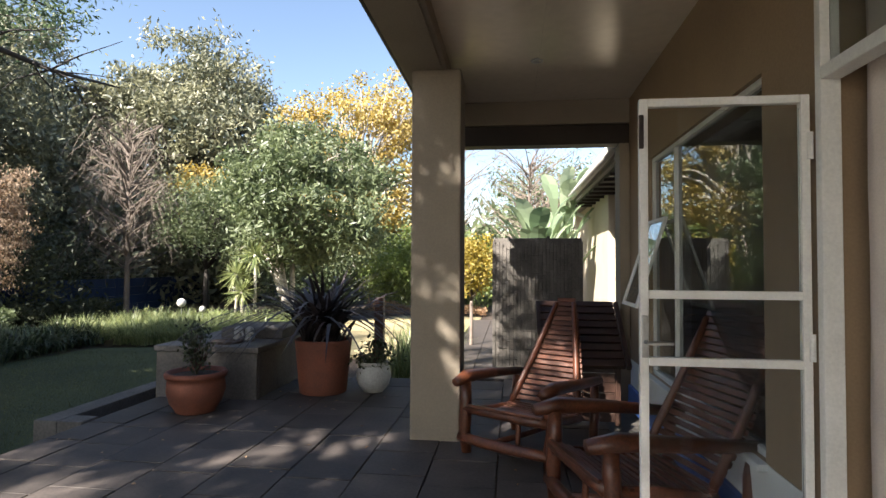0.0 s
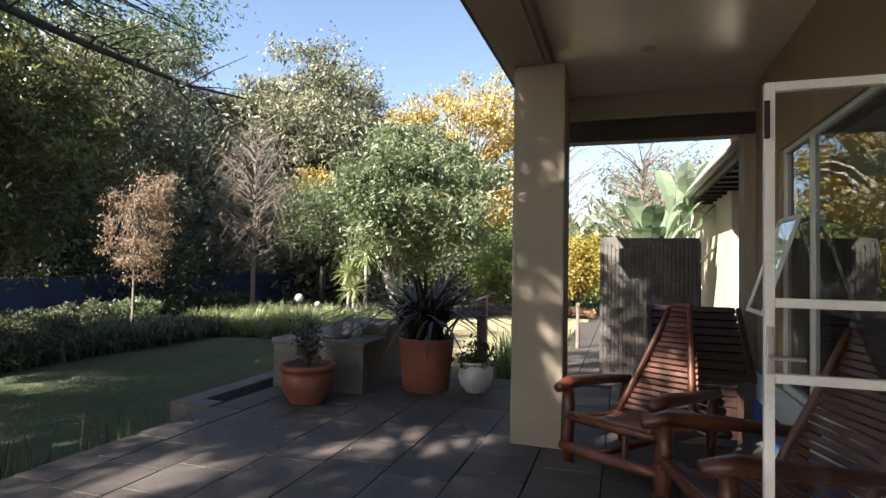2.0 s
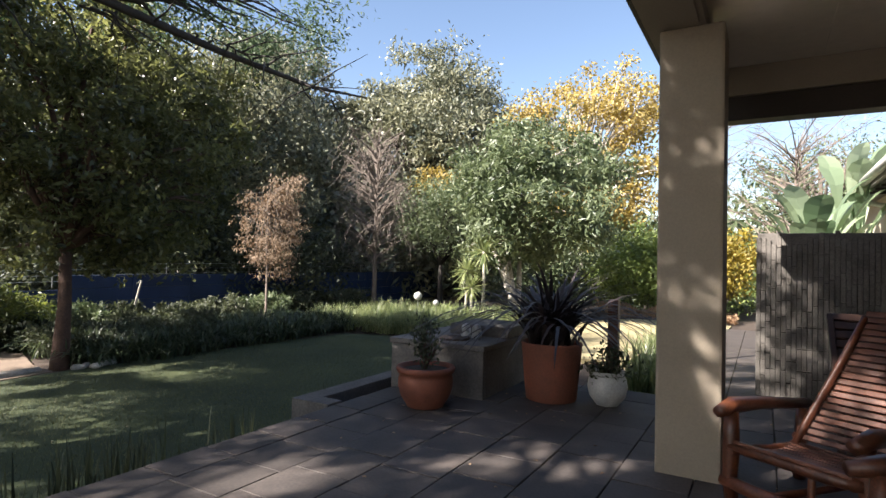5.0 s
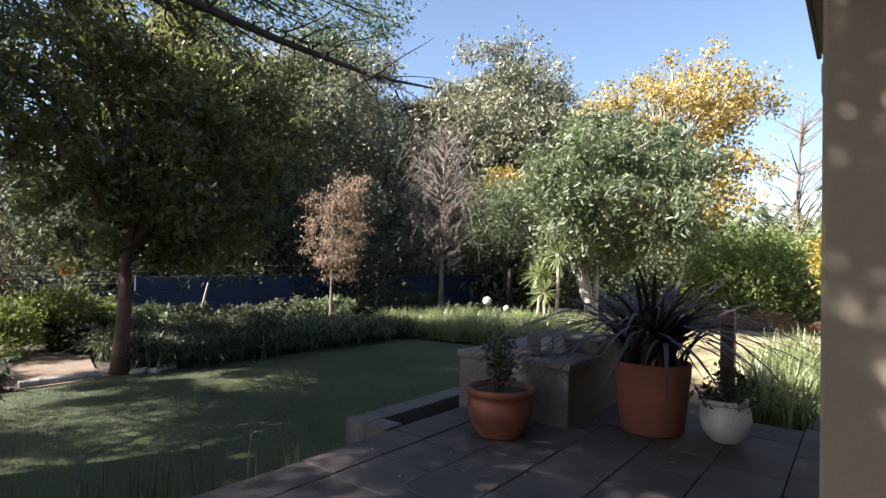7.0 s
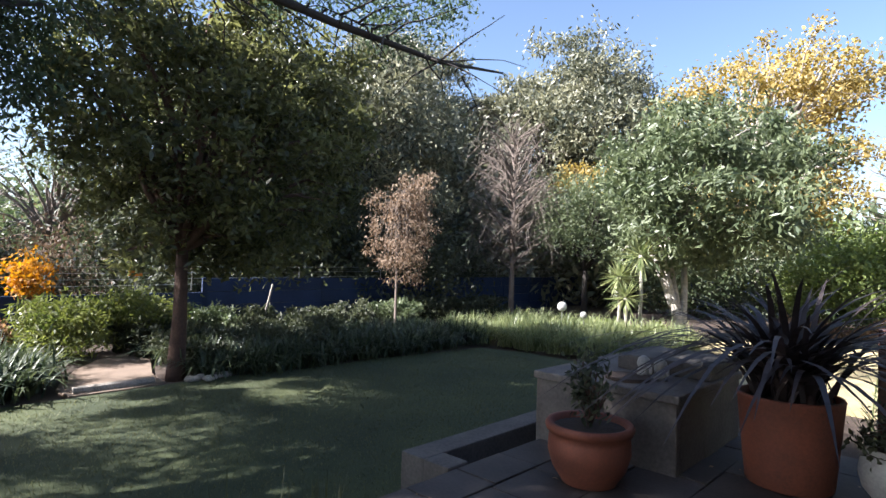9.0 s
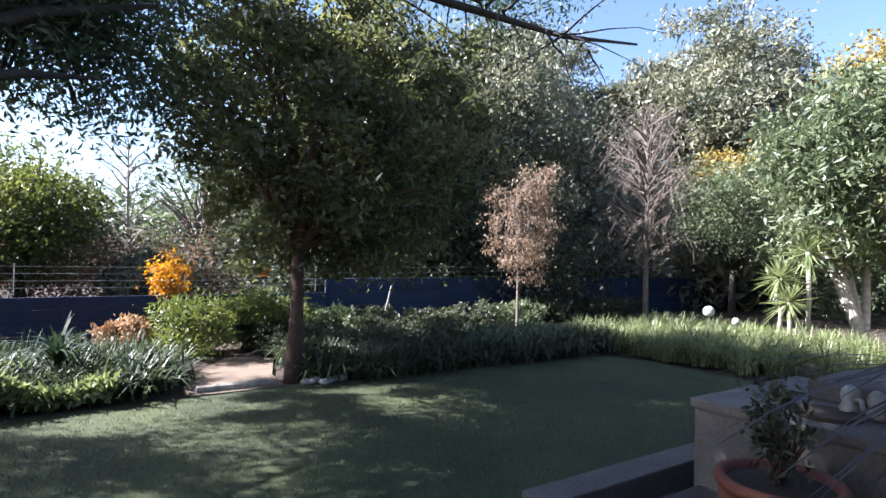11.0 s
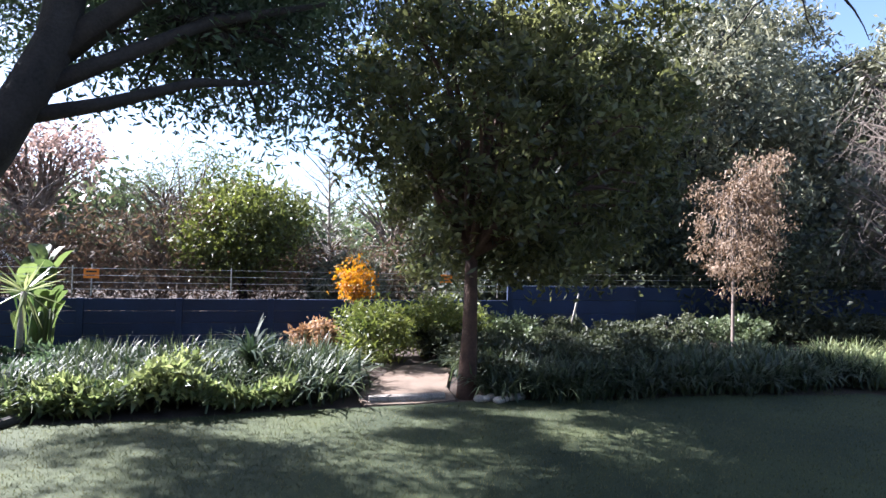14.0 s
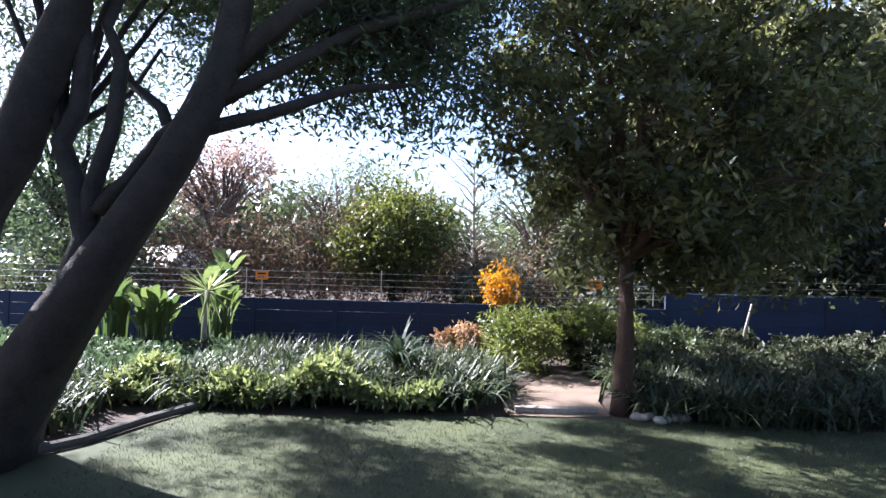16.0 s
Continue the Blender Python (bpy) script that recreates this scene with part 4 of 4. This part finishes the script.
tree("neighbour_tree", "leafy tree beyond the end of the garden", (1.5, 24, LAWN), (1.5, 24, 2), (1.5, 24, 3.6), (3.2, 2.6, 2.6), 0.2, L_SAGE, 120, 60, 0.45, (0.2, 0.06), TWIG, 0.3, 49, cut=0.15, branches=80)

def bare_tree(base, height, spread, label, seed, weep=0.0, material=TWIG, n=46):
    o = empty("bare_tree", label, "tree", at=base)
    rng = random.Random(seed)
    s = Shape()
    top = Vector((rng.uniform(-0.2, 0.2), rng.uniform(-0.2, 0.2), height))
    s.tube([(0, 0, -0.1), top * 0.3, top * 0.65, top], [height * 0.016, height * 0.012, height * 0.008, 0.006], 8, 0.2, seed)
    for i in range(n):
        k = rng.uniform(0.25, 0.95)
        a = rng.uniform(0, 6.28)
        r = spread * rng.uniform(0.4, 1.0) * (1.15 - 0.55 * k)
        st = top * k
        tip = st + Vector((math.cos(a) * r, math.sin(a) * r, r * rng.uniform(0.3, 1.0)))
        limbs(s, st, [tip], height * 0.004 + 0.006, seed * 100 + i, 4, 0.05, 3)
        for j in range(6):
            m = st.lerp(tip, rng.uniform(0.4, 1.0))
            e = m + Vector((rng.uniform(-1, 1), rng.uniform(-1, 1), rng.uniform(-0.2, 0.9) - weep * 2)) * r * 0.5
            limbs(s, m, [e], 0.007, seed * 1000 + i * 10 + j, 3, 0.12 if weep else 0.0, 3)
    s.obj("branches", material, o)
    return o
bare_tree((-10.9, 14.6, LAWN), 5.6, 1.9, "bare grey tree with weeping twigs", 61, 0.6, n=130)
bare_tree((-2.4, 23.0, LAWN), 6.8, 3.0, "bare winter tree beyond the lawn", 62)
bare_tree((-18.2, 3.2, LAWN), 4.6, 1.8, "bare pale-stemmed tree beyond the fence", 63, 0.0, PALEBARK)
bare_tree((-17.5, -1.0, LAWN), 3.2, 2.2, "brown twiggy tree beyond the fence", 64, 0.0, n=70)
bare_tree((0.6, 18.5, LAWN), 5.2, 3.0, "bare branching tree beyond the path", 65, n=60)
bare_tree((-16.2, -3.4, LAWN), 3.0, 1.8, "brown twiggy shrub beyond the fence", 66, 0.0, n=60)

# far woods closing the horizon
def woods(name, label, arc, dist, count, top, spread, leaf, material, seed, centre=(-3.0, 3.0)):
    rng = np.random.default_rng(seed)
    b = np.radians(rng.uniform(arc[0], arc[1], count))
    d = rng.uniform(dist[0], dist[1], count)
    x, y = centre[0] - np.sin(b) * d, centre[1] + np.cos(b) * d
    h = np.array([noise.noise(Vector((u * 0.16, v * 0.16, seed))) for u, v in zip(x.tolist(), y.tolist())])
    c = np.stack([x, y, LAWN + rng.uniform(0.03, 1, count) * top * (0.75 + 0.6 * h)], 1)
    p = c[:, None, :] + rng.normal(size=(count, 40, 3)) * spread
    t = np.clip(rng.uniform(0, 0.6, (count, 1)) + rng.uniform(0, 0.4, (count, 40)), 0, 1)
    p = p.reshape(-1, 3); t = t.reshape(-1)
    k = p[:, 2] > LAWN
    return tagged(quads_obj(name, leaf_quads(p[k], leaf[0], leaf[1], 0.3), t[k], material), label, "woods", kind="stuff")
woods("far_woods", "distant grey-green treetops beyond the gardens", (-25, 150), (34, 44), 1500, 6.0, 0.9, (0.9, 0.35), L_SAGE, 5)
woods("far_woods", "dark trees closing the view behind the fence", (20, 78), (19, 27), 900, 6.0, 0.6, (0.5, 0.17), L_BLUE, 6)
woods("garden_thicket", "brown twiggy thicket behind the fence", (80, 122), (13, 17), 620, 3.0, 0.38, (0.20, 0.035), L_THICKET, 7)
woods("garden_thicket", "dark leafy thicket behind the fence", (40, 82), (12.5, 16), 460, 3.4, 0.35, (0.18, 0.07), L_DARK, 8)
woods("garden_thicket", "mixed green thicket at the end of the garden", (-12, 13), (19, 22), 420, 2.8, 0.4, (0.22, 0.08), L_SAGE, 9)

# timber stake, pale pole
s = Shape().tube([(-14.2, 11.3, -0.3), (-14.2, 11.3, 1.6), (-14.2, 11.32, 2.6)], [0.09, 0.085, 0.08], 8, 0.15, 4)
tagged(s.obj("fence_pole", BARK), "dark timber pole behind the fence", "pole")
s = Shape().tube([(-12.0, 7.45, LAWN), (-12.0, 7.50, 0.25), (-12.0, 7.63, 0.76)], 0.022, 8)
tagged(s.obj("leaning_stake", PALEBARK), "thin pale stake leaning among the shrubs", "stake")

# ---- beds ----
def west(x, y):
    return not (3.0 < y < 4.5)
strap_bed("agapanthus_bed", "strappy dark green border plants along the lawn", [q for q in scatter((-10.1, 4.7), (-8.25, 9.9), 430, LAWN)], 34, 0.52, 0.03, L_STRAP, 0.12, 0.95)
strap_bed("agapanthus_bed", "strappy green border plants in dappled sun", scatter((-10.4, -0.4), (-8.55, 3.0), 300, LAWN), 34, 0.50, 0.032, L_STRAP, 0.12, 0.95)
strap_bed("pale_strap_bed", "pale green strappy plants at the lawn corner", [q for q in scatter((-9.4, 9.9), (-5.0, 13.2), 170, LAWN, lambda x, y: y > 10.02 + 0.1 * math.sin(x * 3) + max(0, x + 5.7) * 1.5)], 60, 0.62, 0.020, L_STRAPPALE, 0.07, 0.85)
strap_bed("tall_grass_bed", "thin upright grasses behind the border", scatter((-10.6, -0.2), (-9.8, 2.8), 40, LAWN), 20, 0.55, 0.014, L_STRAP, 0.1, 0.3)
strap_bed("edge_grass", "thin upright reeds along the patio edge", scatter((-4.1, 1.5), (-3.65, 3.4), 24, LAWN), 8, 0.40, 0.014, L_DARK, 0.06, 0.15, seg=3)
strap_bed("path_grass", "long grasses beside the paved path", scatter((-1.6, 7.0), (-1.0, 11.5), 60, LAWN), 24, 0.75, 0.018, L_STRAPPALE, 0.1, 0.5)
strap_bed("shade_bed", "low leafy plants below the shade tree", scatter((-9.0, -4.0), (-6.2, -0.75), 200, LAWN, lambda x, y: (x + 6.6) ** 2 + (y + 1.0) ** 2 > 0.3 and y < -0.7 - 0.5 * (x + 7.2)), 22, 0.42, 0.03, L_STRAP)

def ground_cover(name, label, lo, hi, n, z0, z1, leaf, material, test=None, category="plants"):
    p = np.array(scatter(lo, hi, n, 0.0, test))
    h = np.array([noise.noise(Vector((a * 1.3, b * 1.3, 4.0))) for a, b, _ in p.tolist()])
    p[:, 2] = z0 + (z1 - z0) * np.clip(0.55 + 0.75 * h, 0.12, 1) * RNG.uniform(0.35, 1, n)
    t = np.clip(0.5 + 0.4 * h + RNG.uniform(-0.35, 0.35, n), 0, 1)
    ob = quads_obj(name, leaf_quads(p, leaf[0], leaf[1], -0.25), t, material)
    return tagged(ob, label, category, kind="stuff")
ground_cover("groundcover", "bushy broad-leaved groundcover lit at the lawn edge", (-9.3, -1.0), (-8.2, 2.4), 15000, LAWN, 0.24, (0.12, 0.045), L_COVER)
ground_cover("groundcover", "low leafy border planting under the evergreen", (-10.6, 4.5), (-8.6, 7.4), 13000, LAWN, 0.42, (0.10, 0.04), L_DARK)
ground_cover("groundcover", "leafy low planting before the fence", (-11.6, -5.0), (-8.6, -0.4), 12000, LAWN, 0.12, (0.12, 0.045), L_FEATHER)
ground_cover("dry_border", "low russet border planting beyond the dry lawn", (-4.6, 17.3), (-0.8, 18.3), 4500, LAWN, 0.28, (0.09, 0.04), L_BROWN)
ground_cover("groundcover", "bright lime groundcover round the spiky palms", (-8.4, 12.6), (-5.6, 14.0), 6000, LAWN, 0.15, (0.12, 0.05), L_LIME)

def shrub(at, radii, material, label, seed, n=60, per=60, leaf=(0.10, 0.04)):
    c0 = (at[0], at[1], at[2] + radii[2] * 0.95)
    return tree("garden_shrub", label, at, (at[0], at[1], at[2] + radii[2] * 0.35), c0, radii, 0.02, material, n, per, min(radii) * 0.22, leaf, TWIG, 0.25, seed, 0.1, branches=20, category="shrub")
rs = random.Random(77)
for i in range(9):
    y = 4.9 + i * 1.18
    shrub((-11.6 + rs.uniform(-0.5, 0.5), y, LAWN), (0.75, 0.7, rs.uniform(0.2, 0.34)), (L_DARK, L_SAGE, L_DARK, L_BROWN)[i % 4] if i % 4 != 3 else L_DARK, "leafy dark shrub in front of the fence", 80 + i)
shrub((-11.0, 3.6, LAWN), (0.9, 0.6, 0.46), L_NANDINA, "feathery lime-tipped shrub beside the path", 95, 80, 60, (0.13, 0.028))
shrub((-11.6, 4.9, LAWN), (0.7, 0.8, 0.48), L_NANDINA, "feathery lime-tipped shrub behind the evergreen", 96, 80, 60, (0.13, 0.028))
shrub((-11.5, 2.75, LAWN), (0.35, 0.35, 0.28), L_BROWN, "low russet shrub by the fence", 97)
for i, (x, y, r, h, m) in enumerate(((-14.4, 15.4, 1.7, 1.5, L_DARK), (-15.0, 11.6, 1.5, 1.6, L_DARK), (-14.7, 7.0, 1.2, 0.95, L_DARK), (-3.4, 19.2, 1.5, 1.3, L_LIME), (-7.9, 20.5, 1.8, 1.6, L_SAGE), (-15.4, -6.0, 1.6, 1.2, L_SAGE), (-16.2, 3.6, 1.0, 0.8, L_BLUE), (2.4, 16.0, 1.6, 1.2, L_DARK))):
    shrub((x, y, LAWN), (r, r, h), m, "dense leafy screening shrub", 110 + i, 120, 70, (0.16, 0.06))

# spiky palms
def spiky(at, h, label, seed, r=0.55, n=90):
    o = empty("spiky_palm", label, "plant", "spiky palms", at=at)
    s = Shape().tube([(0, 0, -0.05), (0.03, 0.02, h * 0.5), (0, 0.04, h)], [0.05, 0.04, 0.045], 8, 0.2, seed)
    s.obj("trunk", PALEBARK, o, True)
    d = unit(RNG.normal(size=(n, 3)) + np.array([0, 0, 0.25]))
    side = unit(np.cross(d, np.array([0, 0, 1.0])))
    c = np.array([0, 0.04, h])
    ln = r * RNG.uniform(0.8, 1.1, (n, 1))
    q = np.stack([c + d * 0.03, c + d * ln * 0.4 + side * 0.022, c + d * ln + np.array([0, 0, -0.08]) * ln, c + d * ln * 0.4 - side * 0.022], 1)
    quads_obj("crown", q, RNG.uniform(0, 1, n), L_STRAPPALE, o)
spiky((-6.95, 13.3, LAWN), 1.35, "spiky rosette palm on a thin pale stem", 1)
spiky((-6.55, 13.5, LAWN), 1.85, "tall spiky rosette palm on a thin pale stem", 2, 0.65)
spiky((-11.5, -1.45, LAWN), 1.0, "slim arching palm in front of the fence", 4, 0.6, 34)
spiky((-6.7, 13.1, LAWN), 0.9, "low spiky rosette palm beside taller ones", 3)
def sago(at, r, label):
    o = empty("sago_plant", label, "plant", at=at)
    p = np.zeros((70, 3)) + RNG.normal(size=(70, 3)) * 0.02
    q, t = blades(p, r, 0.05, 1.0, 5)
    quads_obj("foliage", q, t * 0.4, L_STRAP, o)
sago((-9.3, 1.9, 0.02), 0.62, "dark sago palm rosette in the border")

# broad-leaved banana-like clumps
def broad_leaf(s, t, base, out, rise, ln, wd, k0):
    rows = []
    side = np.array([-out[1], out[0], 0.0])
    for i in range(9):
        k = i / 8
        stem = min(1, k / 0.45)
        c = np.array(base) + out * (0.10 * stem * rise + max(0, k - 0.45) * ln * 0.6) + np.array([0, 0, rise * stem * 0.85 + max(0, k - 0.45) * ln * (1.15 - 0.9 * max(0, k - 0.6))])
        wv = 0.018 if k < 0.45 else wd * math.sin(min(1, (k - 0.40) / 0.6) * math.pi) ** 0.7 * 0.5 + 0.005
        rows.append((c - side * wv + np.array([0, 0, 0.25 * wv]), c, c + side * wv + np.array([0, 0, 0.25 * wv])))
    for a, b in zip(rows, rows[1:]):
        s.append(np.stack([a[0], a[1], b[1], b[0]])); s.append(np.stack([a[1], a[2], b[2], b[1]]))
        t += [k0, k0]
def banana(at, n, rise, ln, wd, label, seed, material=L_BROAD):
    rng = random.Random(seed)
    o = empty("banana_plant", label, "plant", "broad-leaved banana plants", at=at)
    s, t = [], []
    for i in range(n):
        a = rng.uniform(0, 6.28)
        broad_leaf(s, t, (rng.uniform(-.2, .2), rng.uniform(-.2, .2), 0), np.array([math.cos(a), math.sin(a), 0]), rise * rng.uniform(0.45, 1.1), ln * rng.uniform(0.7, 1.2), wd * rng.uniform(0.7, 1.2), rng.random())
    quads_obj("foliage", np.array(s), np.array(t), material, o)
    st = Shape()
    for i in range(4):
        x, y = rng.uniform(-.15, .15), rng.uniform(-.15, .15)
        st.tube([(x, y, -0.05), (x * 1.3, y * 1.3, rise * 0.4), (x * 1.6, y * 1.6, rise * 0.75)], [0.07, 0.055, 0.03], 8, 0.15, i)
    st.obj("stem", L_LIME, o, True)
banana((0.55, 10.3, LAWN), 30, 2.5, 1.25, 0.34, "tall grey-green banana plant behind the stone wall", 1, L_PADDLE)
banana((0.95, 11.4, LAWN), 30, 3.3, 1.3, 0.32, "tall grey-green banana plant beside the house", 2, L_PADDLE)
banana((-11.6, -2.3, LAWN), 36, 0.85, 0.6, 0.17, "broad-leaved clump glowing in backlight", 3)
banana((-11.9, -3.2, LAWN), 40, 1.0, 0.65, 0.18, "broad-leaved clump before the fence", 4)
banana((-12.0, -1.5, LAWN), 24, 0.9, 0.6, 0.16, "broad-leaved plant beside the fence", 5)
banana((-13.8, -2.2, LAWN), 16, 1.5, 1.0, 0.32, "taller broad-leaved plant behind the fence", 6)

# white globe seed heads
for i, (x, y) in enumerate(((-7.43, 11.75), (-6.95, 11.8))):
    o = empty("globe_ornament", "white round globe ornament on a stake in the bed", "ornament", "white globes", at=(x, y, LAWN))
    s = Shape().tube([(0, 0, 0), (0, 0, 0.62 - 0.1 * i)], 0.01, 6); s.obj("stake", METAL, o)
    bm = bmesh.new(); bmesh.ops.create_icosphere(bm, subdivisions=3, radius=0.10 - 0.03 * i)
    for v in bm.verts:
        v.co *= 1 + 0.06 * noise.noise(v.co * 40)
        v.co.z += 0.72 - 0.14 * i
    Shape().take(bm).obj("globe", GLAZED, o)

# stones at the trunk and a border log
for i in range(8):
    bm = bmesh.new(); bmesh.ops.create_icosphere(bm, subdivisions=2, radius=0.07)
    for v in bm.verts:
        v.co *= 1 + 0.35 * noise.noise(v.co * 9 + Vector((i, 0, 0)))
        v.co.z *= 0.6
    o = Shape().take(bm).obj("border_stone", PALEBARK, None, True)
    o.location = (-8.25 + rs.uniform(-0.08, 0.1), 4.45 + i * 0.07, LAWN + 0.03)
    tagged(o, "pale rounded stone at the foot of the tree", "stone", "stones round the tree")
s = Shape()
pts = [(-8.25, -0.05, LAWN + 0.03), (-7.7, -0.27, LAWN + 0.03), (-7.05, -0.47, LAWN + 0.03), (-6.35, -0.95, LAWN + 0.03)]
s.tube(pts, 0.045, 8, 0.2, 3)
tagged(s.obj("bed_edging", RENDERED), "grey concrete edging round the shaded bed", "edging")

s = Shape().tube([(-8.42, 3.22, LAWN + 0.03), (-8.4, 3.7, LAWN + 0.035), (-8.45, 4.08, LAWN + 0.03)], 0.05, 9, 0.25, 8)
tagged(s.obj("path_log_step", PALEBARK), "pale weathered log step at the start of the path", "log")
# neighbours' roofs
def neighbour(at, size, label, turn=0):
    o = empty("neighbour_house", label, "house", at=at)
    o.rotation_euler = (0, 0, radians(turn))
    a, b, h = size
    Shape().box((-a / 2, -b / 2, -0.3), (a / 2, b / 2, h), 0.02).obj("wall", WALL, o)
    bm = bmesh.new()
    e = 0.5
    vs = [bm.verts.new(p) for p in ((-a / 2 - e, -b / 2 - e, h), (a / 2 + e, -b / 2 - e, h), (a / 2 + e, b / 2 + e, h), (-a / 2 - e, b / 2 + e, h), (0, -b / 2 + 0.6, h + 1.0), (0, b / 2 - 0.6, h + 1.0))]
    for f in ((0, 1, 4), (1, 2, 5, 4), (2, 3, 5), (3, 0, 4, 5), (3, 2, 1, 0)):
        bm.faces.new([vs[k] for k in f])
    Shape().take(bm).obj("roof", ROOFPALE, o)
    for k in (-0.25, 0.1):
        Shape().box((a / 2 + 0.002, b * k, h * 0.3), (a / 2 + 0.03, b * k + b * 0.15, h * 0.75), 0.01).obj("window", DARKGLASS, o)
neighbour((-30, 15.5, -1.6), (6, 7, 2.2), "low neighbouring house with a pale roof")
neighbour((-30, -14.5, -1.2), (7, 9, 2.0), "neighbouring house with a pale sheet roof")

# fine turf on the near lawn
p = np.array(scatter((-8.15, -0.2), (-3.65, 9.4), 60000, LAWN, lambda x, y: not (x > -7.0 and y < -0.4) and not (x > -4.05 and 4.15 < y < 6.0)))
a = RNG.uniform(0, 6.28, len(p))
lean = np.stack([np.cos(a), np.sin(a), np.zeros(len(p))], 1)
side = np.stack([-np.sin(a), np.cos(a), np.zeros(len(p))], 1) * 0.0026
h = RNG.uniform(0.008, 0.02, (len(p), 1))
q = np.stack([p - side, p + side, p + lean * h * 0.7 + np.array([0, 0, 1]) * h + side * 0.3, p + lean * h * 0.7 + np.array([0, 0, 1]) * h - side * 0.3], 1)
tagged(quads_obj("turf_blades", q, RNG.uniform(0, 1, len(p)), L_LAWN), "fine short blades of lawn grass", "grass", kind="stuff")
# fallen leaves on the paving
p = np.array(scatter((EDGE + 0.1, -1.0), (0.4, 6.4), 110, 0.004))
tagged(quads_obj("fallen_leaves", leaf_quads(p, 0.045, 0.02, 0.0, 1.0), RNG.uniform(0, 1, len(p)), L_BROWN), "scattered small dry leaves on the paving", "leaves", kind="stuff")

# ---- paving ----
pav = new("paving")
structure(pav, "square grey-brown slate-textured pavers with open joints", "paving")
def paver_mesh(w, d, seed):
    bm = bmesh.new(); bmesh.ops.create_cube(bm, size=1)
    rng = random.Random(seed)
    for v in bm.verts:
        v.co = Vector((v.co.x * w, v.co.y * d, v.co.z * 0.04 - 0.02))
    bmesh.ops.bevel(bm, geom=[e for e in bm.edges if all(v.co.z > -0.01 for v in e.verts)], offset=0.003, segments=1, affect="EDGES")
    for v in bm.verts:
        v.co.x += rng.uniform(-0.002, 0.002); v.co.y += rng.uniform(-0.002, 0.002)
    return Shape().take(bm)
P = 0.45
kinds = []
for k in range(3):
    o = paver_mesh(P - 0.009, P - 0.009, k).obj("paver", PAVER, pav)
    o.location = (-3.24 - P / 2 + 0.0, 100, 0) ; kinds.append(o)
rp = random.Random(9)
xcol = [-3.24 + P * (i + 0.5) for i in range(9)] 
used = 0
for i, x in enumerate(xcol):
    off = (i % 2) * 0.13
    for j in range(17):
        y = -0.95 + off + j * P
        if y > 6.45:
            continue
        if used < 3:
            o = kinds[used]
        else:
            o = new("paver", kinds[rp.randrange(3)].data); o.parent = pav
        used += 1
        o.matrix_basis = pose(x, y, rp.uniform(-0.004, 0.003), rp.uniform(-0.3, 0.3), rp.uniform(-0.3, 0.3), rp.choice((0, 90, 180, 270)))
edge = paver_mesh(0.32, P - 0.009, 11).obj("edge_paver", PAVER, pav)
edge.location = (-3.405, -0.9, 0)
for j in range(1, 16):
    o = new("edge_paver", edge.data); o.parent = pav
    o.matrix_basis = pose(-3.405, -0.9 + j * P, rp.uniform(-0.003, 0.003), 0, rp.uniform(-0.3, 0.3), rp.choice((0, 180)))
far = Shape()
for i in range(5):
    for j in range(16):
        x, y = -0.72 + i * P, 6.85 + j * P
        b = paver_mesh(P - 0.009, P - 0.009, i + j)
        n0 = len(far.v)
        far.v += [(a + x, c + y, d) for a, c, d in b.v]; far.f += [tuple(n0 + k for k in f) for f in b.f]
for i in range(10):
    for j in range(11):
        x, y = -3.24 + P * (i + 0.5), -1.41 - j * P
        b = paver_mesh(P - 0.009, P - 0.009, i + j)
        n0 = len(far.v)
        far.v += [(a + x, c + y, d) for a, c, d in b.v]; far.f += [tuple(n0 + k for k in f) for f in b.f]
tagged(far.obj("paver_field", PAVER, pav), "", kind="stuff")
